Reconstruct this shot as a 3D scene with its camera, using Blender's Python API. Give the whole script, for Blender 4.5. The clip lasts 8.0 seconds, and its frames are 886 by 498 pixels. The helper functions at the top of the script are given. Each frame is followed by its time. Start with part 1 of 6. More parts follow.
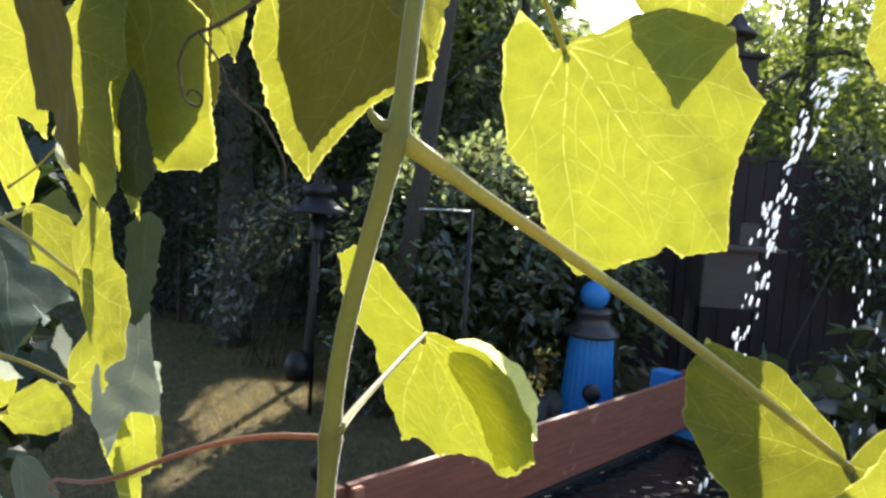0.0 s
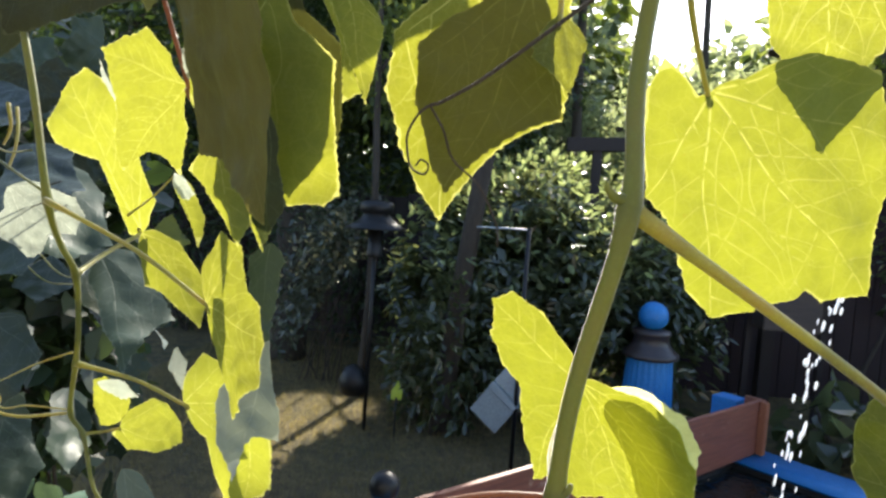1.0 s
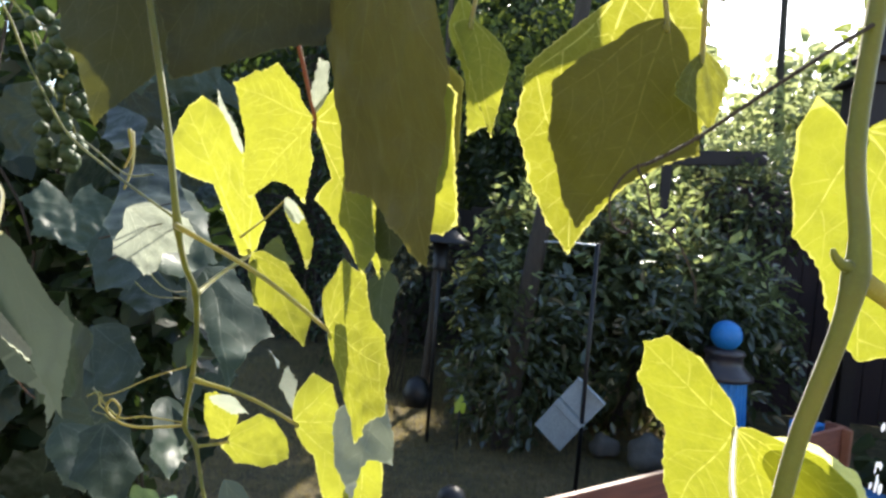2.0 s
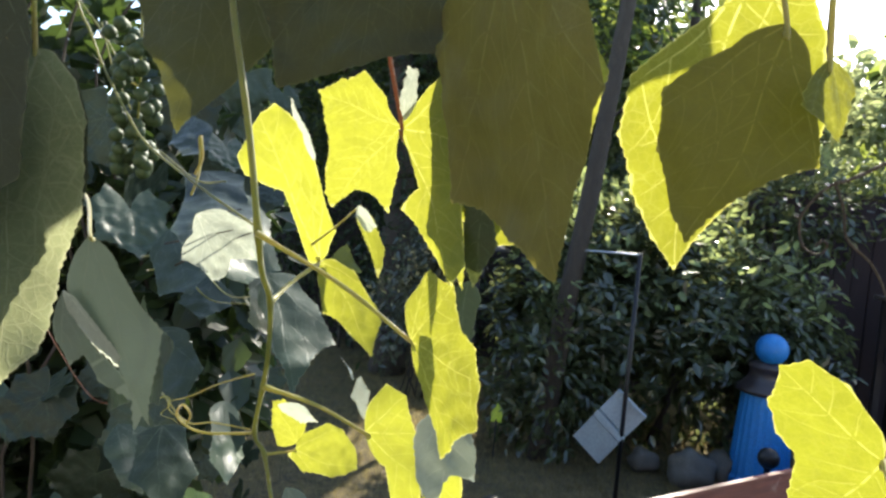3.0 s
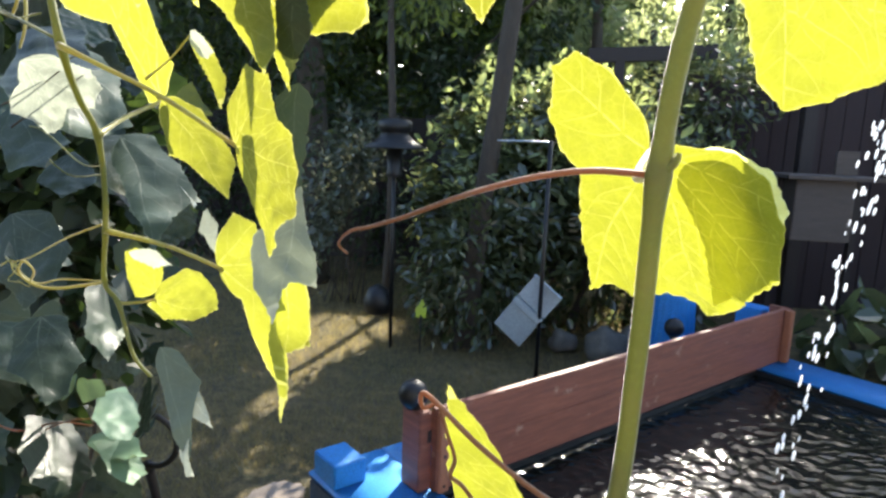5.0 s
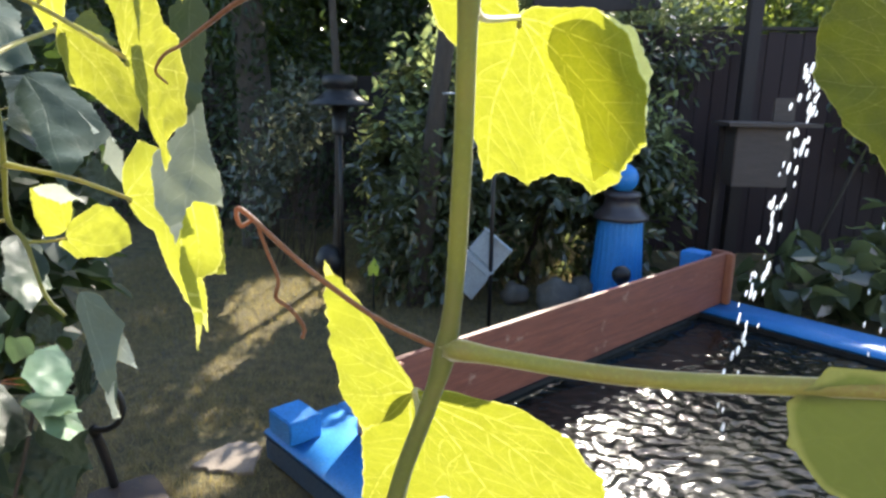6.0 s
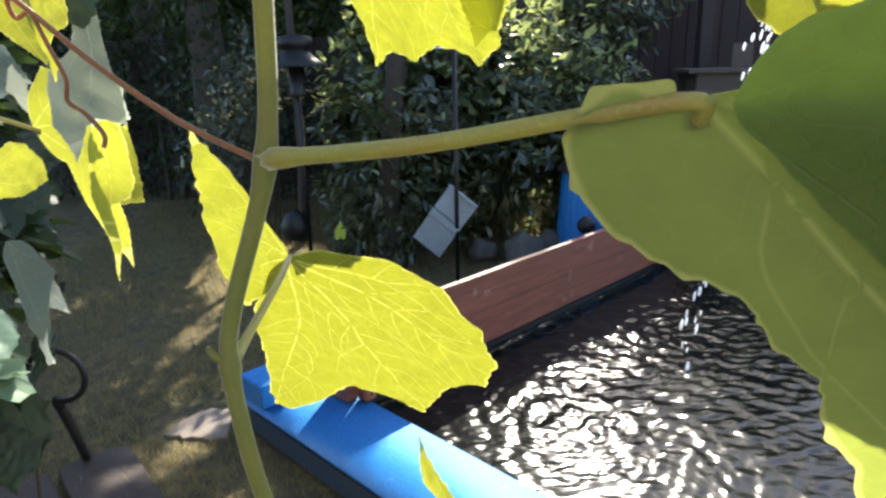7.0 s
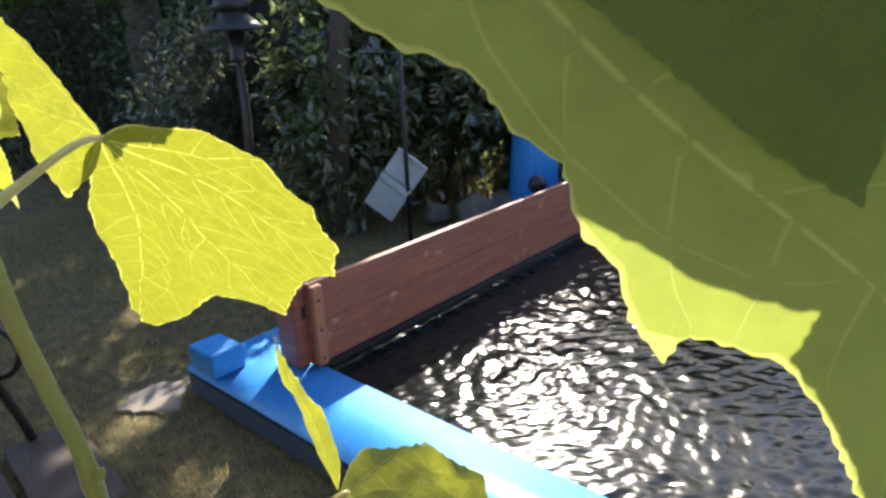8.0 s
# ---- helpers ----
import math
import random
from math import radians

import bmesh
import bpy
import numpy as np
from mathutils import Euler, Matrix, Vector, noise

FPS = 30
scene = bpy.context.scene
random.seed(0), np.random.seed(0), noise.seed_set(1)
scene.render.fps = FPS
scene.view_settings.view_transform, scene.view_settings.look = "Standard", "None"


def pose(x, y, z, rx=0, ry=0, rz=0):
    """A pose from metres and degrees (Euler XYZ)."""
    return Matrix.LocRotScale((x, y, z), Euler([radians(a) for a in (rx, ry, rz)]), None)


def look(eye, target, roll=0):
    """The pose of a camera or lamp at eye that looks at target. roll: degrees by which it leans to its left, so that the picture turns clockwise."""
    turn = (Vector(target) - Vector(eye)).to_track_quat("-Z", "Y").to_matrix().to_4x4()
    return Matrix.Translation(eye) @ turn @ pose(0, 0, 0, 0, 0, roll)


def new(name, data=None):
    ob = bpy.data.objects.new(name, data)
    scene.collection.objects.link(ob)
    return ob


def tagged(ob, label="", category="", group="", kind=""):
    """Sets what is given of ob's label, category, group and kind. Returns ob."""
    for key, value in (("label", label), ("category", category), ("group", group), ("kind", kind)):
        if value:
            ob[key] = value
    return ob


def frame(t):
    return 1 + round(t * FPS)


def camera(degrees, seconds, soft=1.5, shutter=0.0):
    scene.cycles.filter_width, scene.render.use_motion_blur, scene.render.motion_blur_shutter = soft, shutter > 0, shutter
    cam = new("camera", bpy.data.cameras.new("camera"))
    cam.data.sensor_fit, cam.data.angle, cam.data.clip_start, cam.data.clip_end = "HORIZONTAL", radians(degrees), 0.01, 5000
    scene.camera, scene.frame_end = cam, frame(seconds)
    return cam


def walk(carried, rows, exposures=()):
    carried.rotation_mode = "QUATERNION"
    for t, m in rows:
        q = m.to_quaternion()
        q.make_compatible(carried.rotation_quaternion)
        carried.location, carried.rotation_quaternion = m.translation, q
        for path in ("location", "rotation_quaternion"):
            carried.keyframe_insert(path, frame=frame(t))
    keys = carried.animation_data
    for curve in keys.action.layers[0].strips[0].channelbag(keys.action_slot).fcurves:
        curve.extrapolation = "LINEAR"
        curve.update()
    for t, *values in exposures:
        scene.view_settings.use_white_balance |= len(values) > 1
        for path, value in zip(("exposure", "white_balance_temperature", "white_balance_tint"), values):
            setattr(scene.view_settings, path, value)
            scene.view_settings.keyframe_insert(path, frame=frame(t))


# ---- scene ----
from mathutils import geometry

cam = camera(67.5, 8.0, soft=2.7)
PATH = [
    (0, (0.009, -0.012, 1.675), (-0.032, 1.98, 1.5), 3.6),
    (0.5, (-0.013, -0.026, 1.682), (-0.104, 1.966, 1.526), 4.1),
    (1, (-0.039, -0.021, 1.686), (-0.231, 1.965, 1.548), 4.0),
    (1.5, (-0.058, -0.022, 1.695), (-0.329, 1.956, 1.575), 3.9),
    (1.7, (-0.068, -0.029, 1.696), (-0.387, 1.942, 1.576), 4.1),
    (2.8, (-0.112, -0.032, 1.697), (-0.557, 1.915, 1.593), 5.1),
    (3, (-0.122, -0.029, 1.696), (-0.593, 1.912, 1.591), 5.1),
    (3.5, (-0.139, -0.03, 1.695), (-0.678, 1.891, 1.564), 5.5),
    (4, (-0.138, -0.016, 1.663), (-0.62, 1.912, 1.438), 4.8),
    (4.2, (-0.125, -0.014, 1.653), (-0.563, 1.921, 1.397), 4.5),
    (4.5, (-0.081, -0.01, 1.644), (-0.413, 1.941, 1.358), 3.1),
    (5, (-0.052, -0.005, 1.617), (-0.286, 1.948, 1.259), 2.2),
    (5.2, (-0.046, -0.003, 1.606), (-0.241, 1.946, 1.205), 2.0),
    (6.3, (-0.009, -0.007, 1.571), (-0.08, 1.929, 1.074), 0.3),
    (6.5, (-0.003, 0.001, 1.56), (-0.064, 1.929, 1.032), -0.4),
    (7, (0.02, -0.01, 1.542), (0.008, 1.907, 0.971), -1.3),
    (7.5, (0.034, -0.008, 1.524), (0.083, 1.895, 0.909), -1.6),
    (8, (0.065, -0.01, 1.504), (0.17, 1.873, 0.839), -2.4),
]
walk(cam, [(t, look(eye, target, roll)) for t, eye, target, roll in PATH],
     exposures=[(0.0, 1.46), (1.5, 1.50), (3.0, 1.68), (4.0, 1.86), (5.0, 1.92), (6.5, 1.88), (7.0, 1.76), (8.0, 1.68)])

# ---- daylight: sky, and a low sun ahead and a little to the right ----
SUN_AZ, SUN_EL = radians(13), radians(35)
sun_way = Vector((math.sin(SUN_AZ) * math.cos(SUN_EL), math.cos(SUN_AZ) * math.cos(SUN_EL), math.sin(SUN_EL)))
world = bpy.data.worlds.new("daylight")
world.use_nodes = True
scene.world = world
wn = world.node_tree.nodes
sky = wn.new("ShaderNodeTexSky")
sky.sky_type, sky.sun_disc = "NISHITA", False
sky.sun_elevation, sky.sun_rotation = SUN_EL, SUN_AZ
world.node_tree.links.new(sky.outputs[0], wn["Background"].inputs[0])
wn["Background"].inputs[1].default_value = 0.15
sun = new("sun", bpy.data.lights.new("sun", "SUN"))
sun.data.energy, sun.data.angle, sun.data.color = 5.0, radians(0.5), (1.0, 0.93, 0.80)
sun.matrix_world = look(20 * sun_way, (0, 0, 0))


# ---- materials ----
def nodes_of(name):
    m = bpy.data.materials.new(name)
    m.use_nodes = True
    t = m.node_tree
    return m, t, t.nodes["Principled BSDF"], t.nodes["Material Output"]


def link(t, a, b):
    t.links.new(a, b)


def math_node(t, op, a, b=None, clamp=False):
    n = t.nodes.new("ShaderNodeMath")
    n.operation, n.use_clamp = op, clamp
    for k, v in enumerate((a, b)):
        if v is None:
            continue
        if isinstance(v, (int, float)):
            n.inputs[k].default_value = v
        else:
            link(t, v, n.inputs[k])
    return n.outputs[0]


def mix_col(t, fac, a, b, mode="MIX"):
    n = t.nodes.new("ShaderNodeMix")
    n.data_type, n.blend_type = "RGBA", mode
    for sock, v in ((n.inputs[0], fac), (n.inputs[6], a), (n.inputs[7], b)):
        if isinstance(v, (int, float)):
            sock.default_value = v
        elif isinstance(v, tuple):
            sock.default_value = (*v, 1)
        else:
            link(t, v, sock)
    return n.outputs[2]


def noise_out(t, scale, detail=4, rough=0.6, coord="Object", stretch=None):
    c = t.nodes.new("ShaderNodeTexCoord")
    n = t.nodes.new("ShaderNodeTexNoise")
    n.inputs["Scale"].default_value, n.inputs["Detail"].default_value, n.inputs["Roughness"].default_value = scale, detail, rough
    src = c.outputs[coord]
    if stretch:
        mp = t.nodes.new("ShaderNodeMapping")
        mp.inputs["Scale"].default_value = stretch
        link(t, src, mp.inputs[0])
        src = mp.outputs[0]
    link(t, src, n.inputs["Vector"])
    return n.outputs[0]


def ramp(t, fac, lo, hi):
    n = t.nodes.new("ShaderNodeMapRange")
    n.inputs[1].default_value, n.inputs[2].default_value = lo, hi
    link(t, fac, n.inputs[0])
    return n.outputs[0]


def bump(t, bsdf, height, strength, distance):
    b = t.nodes.new("ShaderNodeBump")
    b.inputs["Strength"].default_value, b.inputs["Distance"].default_value = strength, distance
    link(t, height, b.inputs["Height"])
    link(t, b.outputs[0], bsdf.inputs["Normal"])


def plain(name, a, b, rough=0.6, scale=12.0, fine=90.0, stretch=None, relief=0.002, metal=0.0, worn=None):
    """A surface whose colour wanders between a and b, with fine grain, relief and, if given, worn spots."""
    m, t, bsdf, _ = nodes_of(name)
    big, small = noise_out(t, scale, stretch=stretch), noise_out(t, fine, 3, stretch=stretch)
    col = mix_col(t, ramp(t, big, 0.3, 0.7), a, b)
    col = mix_col(t, ramp(t, small, 0.35, 0.75), col, tuple(0.6 * v for v in a))
    if worn:
        col = mix_col(t, ramp(t, noise_out(t, scale * 2.2, 6, 0.7), 0.62, 0.68), col, worn)
    link(t, col, bsdf.inputs["Base Color"])
    r = math_node(t, "ADD", math_node(t, "MULTIPLY", small, 0.3), rough - 0.15)
    link(t, r, bsdf.inputs["Roughness"])
    bsdf.inputs["Metallic"].default_value = metal
    bump(t, bsdf, math_node(t, "ADD", big, math_node(t, "MULTIPLY", small, 0.6)), 0.6, relief)
    return m


def thin_leaf(name, top, glow, through_part=0.5, rough=0.45, island=False):
    """Simple foliage: a glossy face that lets light through."""
    m, t, bsdf, out = nodes_of(name)
    if island:
        g = t.nodes.new("ShaderNodeNewGeometry")
        rnd = g.outputs["Random Per Island"]
    else:
        g = t.nodes.new("ShaderNodeObjectInfo")
        rnd = g.outputs["Random"]
    col = mix_col(t, rnd, tuple(0.6 * v for v in top), tuple(1.3 * v for v in top))
    link(t, col, bsdf.inputs["Base Color"])
    bsdf.inputs["Roughness"].default_value = rough
    bsdf.inputs["Specular IOR Level"].default_value = 0.8 if rough < 0.2 else 0.5
    tr = t.nodes.new("ShaderNodeBsdfTranslucent")
    link(t, mix_col(t, rnd, tuple(0.7 * v for v in glow), glow), tr.inputs[0])
    mx = t.nodes.new("ShaderNodeMixShader")
    mx.inputs[0].default_value = through_part
    link(t, bsdf.outputs[0], mx.inputs[1])
    link(t, tr.outputs[0], mx.inputs[2])
    link(t, mx.outputs[0], out.inputs[0])
    return m


def soft_stem(name, a, b, glow):
    """A green shoot or stalk: fleshy, so that some light comes through, with fine pale hairs."""
    m, t, bsdf, out = nodes_of(name)
    big, small = noise_out(t, 45), noise_out(t, 900, 2)
    col = mix_col(t, ramp(t, big, 0.35, 0.65), a, b)
    col = mix_col(t, ramp(t, small, 0.5, 0.8), col, tuple(min(1, 1.5 * v) for v in a))
    link(t, col, bsdf.inputs["Base Color"])
    bsdf.inputs["Roughness"].default_value = 0.45
    bsdf.inputs["Sheen Weight"].default_value = 1.0
    bsdf.inputs["Sheen Roughness"].default_value = 0.3
    bump(t, bsdf, small, 0.5, 0.0003)
    tr = t.nodes.new("ShaderNodeBsdfTranslucent")
    tr.inputs[0].default_value = (*glow, 1)
    mx = t.nodes.new("ShaderNodeMixShader")
    mx.inputs[0].default_value = 0.34
    link(t, bsdf.outputs[0], mx.inputs[1])
    link(t, tr.outputs[0], mx.inputs[2])
    link(t, mx.outputs[0], out.inputs[0])
    return m


def vine_leaf(name, top, glow, vein_top, vein_glow, through_part=0.55, rough=0.5, side_part=0.6, net_part=0.13):
    """Grape leaf: its veins are edges of the blade's mesh (the vein attribute), with a fine net between them."""
    m, t, bsdf, out = nodes_of(name)
    c = t.nodes.new("ShaderNodeTexCoord")
    wob = t.nodes.new("ShaderNodeTexNoise")
    wob.inputs["Scale"].default_value, wob.inputs["Detail"].default_value = 9.0, 3
    link(t, c.outputs["UV"], wob.inputs["Vector"])
    uv = t.nodes.new("ShaderNodeVectorMath")
    uv.operation = "MULTIPLY_ADD"
    link(t, wob.outputs["Color"], uv.inputs[0])
    uv.inputs[1].default_value = (0.06,) * 3
    link(t, c.outputs["UV"], uv.inputs[2])
    rib = t.nodes.new("ShaderNodeAttribute")
    rib.attribute_name = "vein"
    main = rib.outputs["Fac"]
    vor = t.nodes.new("ShaderNodeTexVoronoi")
    vor.feature = "DISTANCE_TO_EDGE"
    vor.inputs["Scale"].default_value = 64
    link(t, uv.outputs[0], vor.inputs["Vector"])
    fine = math_node(t, "SUBTRACT", 1.0, math_node(t, "MULTIPLY", vor.outputs["Distance"], 13.0), True)
    cell = t.nodes.new("ShaderNodeTexVoronoi")
    cell.feature = "DISTANCE_TO_EDGE"
    cell.inputs["Scale"].default_value = 23
    link(t, uv.outputs[0], cell.inputs["Vector"])
    coarse = math_node(t, "SUBTRACT", 1.0, math_node(t, "MULTIPLY", cell.outputs["Distance"], 26.0), True)
    net = math_node(t, "MAXIMUM", math_node(t, "MULTIPLY", fine, 0.6), coarse)
    vein = math_node(t, "MAXIMUM", math_node(t, "MULTIPLY", main, side_part + 0.3), math_node(t, "MULTIPLY", net, net_part))
    hem = t.nodes.new("ShaderNodeAttribute")
    hem.attribute_name = "rim"
    vein = math_node(t, "MAXIMUM", vein, math_node(t, "MULTIPLY", ramp(t, hem.outputs["Fac"], 0.82, 0.95), 0.8))
    info = t.nodes.new("ShaderNodeObjectInfo")
    blot = t.nodes.new("ShaderNodeTexNoise")
    blot.inputs["Scale"].default_value, blot.inputs["Detail"].default_value = 3.5, 5
    link(t, c.outputs["UV"], blot.inputs["Vector"])
    vary = math_node(t, "ADD", math_node(t, "MULTIPLY", info.outputs["Random"], 0.5), math_node(t, "MULTIPLY", blot.outputs[0], 0.5), True)
    tone = ramp(t, vary, 0.25, 0.75)
    face = mix_col(t, tone, tuple(0.6 * v for v in top), tuple(1.35 * v for v in top))
    lit = mix_col(t, tone, tuple(0.85 * v for v in glow), tuple(min(1, 1.1 * v) for v in glow))
    mottle = ramp(t, noise_out(t, 26, 3, 0.6, "UV"), 0.35, 0.7)
    lit = mix_col(t, mottle, lit, mix_col(t, tone, tuple(0.72 * v for v in glow), tuple(0.88 * v for v in glow)))
    speck = ramp(t, noise_out(t, 60, 2, 0.5, "UV"), 0.70, 0.74)
    face = mix_col(t, math_node(t, "MULTIPLY", speck, 0.4), face, (0.16, 0.10, 0.03))
    link(t, mix_col(t, vein, face, vein_top), bsdf.inputs["Base Color"])
    bsdf.inputs["Roughness"].default_value = rough
    bsdf.inputs["Specular IOR Level"].default_value = 0.3
    tr = t.nodes.new("ShaderNodeBsdfTranslucent")
    link(t, mix_col(t, vein, lit, vein_glow), tr.inputs[0])
    b = t.nodes.new("ShaderNodeBump")
    b.inputs["Strength"].default_value, b.inputs["Distance"].default_value = 0.30, 0.0010
    puff = math_node(t, "MULTIPLY", noise_out(t, 16, 3, 0.6, "UV"), 1.6)
    ribs = math_node(t, "MAXIMUM", main, math_node(t, "MULTIPLY", net, 0.35))
    link(t, math_node(t, "ADD", ribs, puff), b.inputs["Height"])
    link(t, b.outputs[0], bsdf.inputs["Normal"])
    link(t, b.outputs[0], tr.inputs["Normal"])
    mx = t.nodes.new("ShaderNodeMixShader")
    mx.inputs[0].default_value = through_part
    link(t, bsdf.outputs[0], mx.inputs[1])
    link(t, tr.outputs[0], mx.inputs[2])
    link(t, mx.outputs[0], out.inputs[0])
    return m


LEAF = vine_leaf("grape_leaf", (0.11, 0.15, 0.035), (0.30, 0.305, 0.022), (0.26, 0.30, 0.10), (0.74, 0.70, 0.20))
LEAF_BROAD = vine_leaf("broad_grape_leaf", (0.10, 0.15, 0.03), (0.275, 0.285, 0.020), (0.26, 0.30, 0.10), (0.60, 0.575, 0.14), 0.52, 0.5, 0.42, 0.10)
# Very translucent, so that the hidden caster leaf throws only a half shade.
LEAF_CASTER = vine_leaf("hidden_caster_leaf", (0.2, 0.25, 0.07), (0.85, 0.85, 0.30), (0.3, 0.34, 0.14), (0.9, 0.88, 0.5), 0.85)
# Brighter copy for leaves turned to the sun; sunlight is put into its glow.
LEAF_SUNNY = vine_leaf("sunlit_grape_leaf", (0.13, 0.17, 0.04), (0.345, 0.355, 0.028), (0.28, 0.32, 0.12), (0.62, 0.60, 0.16), 0.58)
# Olive copy of LEAF: another leaf's shadow is put into its colour.
LEAF_DIM = vine_leaf("olive_shadow_leaf", (0.07, 0.078, 0.022), (0.17, 0.165, 0.012), (0.15, 0.16, 0.06), (0.30, 0.28, 0.06), 0.42, 0.5)
# Dark green copy of LEAF with shade put into its colour.
LEAF_SHADE = vine_leaf("green_shaded_leaf", (0.035, 0.055, 0.022), (0.08, 0.10, 0.02), (0.10, 0.13, 0.07), (0.18, 0.2, 0.06), 0.3, 0.45)
LEAF_SILVER = vine_leaf("silver_green_leaf", (0.128, 0.172, 0.136), (0.05, 0.08, 0.045), (0.16, 0.2, 0.16), (0.1, 0.13, 0.07), 0.05, 0.55)
# Wall vine leaf: shade and grey sky sheen are put into its colour.
IVY = vine_leaf("shade_leaf", (0.031, 0.049, 0.030), (0.04, 0.07, 0.03), (0.10, 0.13, 0.09), (0.08, 0.11, 0.05), 0.08, 0.40)
# Whitish blade: sunlight and sky gloss on turned leaf parts, put into colour.
PALE_LIT = vine_leaf("sunlit_pale_leaf", (0.35, 0.40, 0.36), (0.42, 0.46, 0.36), (0.62, 0.66, 0.62), (0.7, 0.72, 0.55), 0.48, 0.6)
PALELEAF = vine_leaf("pale_round_leaf", (0.125, 0.195, 0.12), (0.14, 0.22, 0.09), (0.19, 0.26, 0.18), (0.22, 0.28, 0.12), 0.2, 0.4)
# Pale grey here is sun and sky gloss on a hanging leaf, painted in.
LEAF_ASH = vine_leaf("sky_sheen_leaf", (0.235, 0.285, 0.245), (0.23, 0.27, 0.20), (0.32, 0.36, 0.33), (0.34, 0.37, 0.28), 0.3, 0.5)
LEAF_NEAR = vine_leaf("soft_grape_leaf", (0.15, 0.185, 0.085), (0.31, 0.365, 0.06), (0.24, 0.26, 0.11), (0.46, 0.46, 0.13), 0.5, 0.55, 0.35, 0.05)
# Brown copy of the grape leaf; shade from overhead is put into its colour.
LEAF_BROWN = vine_leaf("brown_shaded_leaf", (0.085, 0.080, 0.028), (0.22, 0.19, 0.025), (0.12, 0.12, 0.05), (0.28, 0.25, 0.05), 0.35, 0.5)
LEAF_GREY = vine_leaf("hairy_grape_leaf", (0.026, 0.042, 0.020), (0.50, 0.54, 0.28), (0.085, 0.10, 0.075), (0.85, 0.86, 0.50), 0.30, 0.68, 0.5, 0.4)
# Two darkest copies of the grape leaf, their shade painted in.
LEAF_DARK = vine_leaf("dark_shaded_leaf", (0.034, 0.044, 0.016), (0.09, 0.09, 0.012), (0.07, 0.085, 0.045), (0.14, 0.14, 0.03), 0.3, 0.5)
LEAF_DEEP = vine_leaf("deep_shaded_leaf", (0.020, 0.028, 0.014), (0.05, 0.06, 0.015), (0.05, 0.06, 0.035), (0.08, 0.09, 0.03), 0.15, 0.65)
# Green of the near leaf's differently lit half, put into a colour.
LEAF_HALF_LIGHT = vine_leaf("half_light_leaf", (0.085, 0.13, 0.04), (0.21, 0.31, 0.035), (0.10, 0.15, 0.06), (0.24, 0.33, 0.06), 0.55, 0.45, 0.3, 0.05)
SHOOT = soft_stem("green_shoot", (0.105, 0.135, 0.032), (0.155, 0.15, 0.042), (0.42, 0.42, 0.06))
STALK = soft_stem("leaf_stalk", (0.25, 0.27, 0.07), (0.29, 0.22, 0.075), (0.6, 0.54, 0.10))
TENDRIL = soft_stem("tendril_bark", (0.22, 0.10, 0.05), (0.15, 0.075, 0.04), (0.5, 0.21, 0.08))
GRAPE = plain("green_grape", (0.028, 0.055, 0.014), (0.042, 0.075, 0.02), 0.6, 30, 300, relief=0.0002)
BLUE = plain("blue_paint", (0.014, 0.20, 0.56), (0.022, 0.235, 0.64), 0.5, 6, 120, relief=0.001, worn=(0.07, 0.24, 0.52))
# Darker copy of BLUE: shade on the frame's sides is put into its colour.
BLUE_SHADE = plain("shaded_blue_paint", (0.022, 0.055, 0.11), (0.035, 0.05, 0.075), 0.75, 5, 70, relief=0.002, worn=(0.06, 0.05, 0.045))
SHADE_LINER = plain("shade_liner", (0.012, 0.013, 0.014), (0.02, 0.02, 0.02), 0.4, 9, 90, relief=0.002)
RED = plain("red_brown_board", (0.30, 0.105, 0.066), (0.13, 0.046, 0.034), 0.5, 3.5, 16, (1, 1, 16), 0.003, worn=(0.36, 0.22, 0.17))
BATTEN = plain("orange_brown_batten", (0.36, 0.15, 0.08), (0.28, 0.10, 0.06), 0.5, 9, 70, (4, 4, 1), 0.002, worn=(0.38, 0.22, 0.15))
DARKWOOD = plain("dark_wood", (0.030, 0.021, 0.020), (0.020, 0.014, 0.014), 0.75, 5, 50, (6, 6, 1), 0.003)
FENCE = plain("fence_stain", (0.026, 0.011, 0.014), (0.017, 0.008, 0.010), 0.75, 4, 45, (7, 7, 1), 0.003)
PALEWOOD = plain("weathered_wood", (0.09, 0.068, 0.058), (0.06, 0.047, 0.04), 0.75, 5, 60, (1, 6, 6), 0.002)
BLACK = plain("black_metal", (0.012, 0.012, 0.013), (0.02, 0.02, 0.02), 0.45, 20, 200, relief=0.0004, metal=0.3)
COLLAR = plain("dark_collar", (0.05, 0.04, 0.04), (0.03, 0.025, 0.03), 0.35, 12, 120, relief=0.001)
GREYPANEL = plain("pale_panel", (0.34, 0.42, 0.46), (0.27, 0.34, 0.38), 0.4, 6, 90, relief=0.0008, worn=(0.30, 0.32, 0.33))
PAVING = plain("worn_paving", (0.27, 0.22, 0.175), (0.19, 0.155, 0.125), 0.9, 7, 80, relief=0.004, worn=(0.13, 0.11, 0.09))
BOXWOOD = plain("brown_board_wood", (0.065, 0.045, 0.037), (0.042, 0.03, 0.026), 0.8, 6, 60, (1, 6, 6), 0.002)
STONE = plain("grey_stone", (0.13, 0.125, 0.11), (0.07, 0.07, 0.065), 0.8, 8, 70, relief=0.01)
BARK = plain("bark", (0.074, 0.059, 0.044), (0.040, 0.032, 0.025), 0.9, 9, 60, (4, 4, 1), 0.02)
# Tone of the unseen walls, set by how much light they bounce into shade.
FILL_WALL = plain("fill_wall", (0.27, 0.26, 0.245), (0.21, 0.205, 0.195), 0.85, 3, 60, relief=0.004)
BUSH = thin_leaf("bush_leaf", (0.040, 0.054, 0.030), (0.38, 0.43, 0.15), 0.26, 0.15, True)
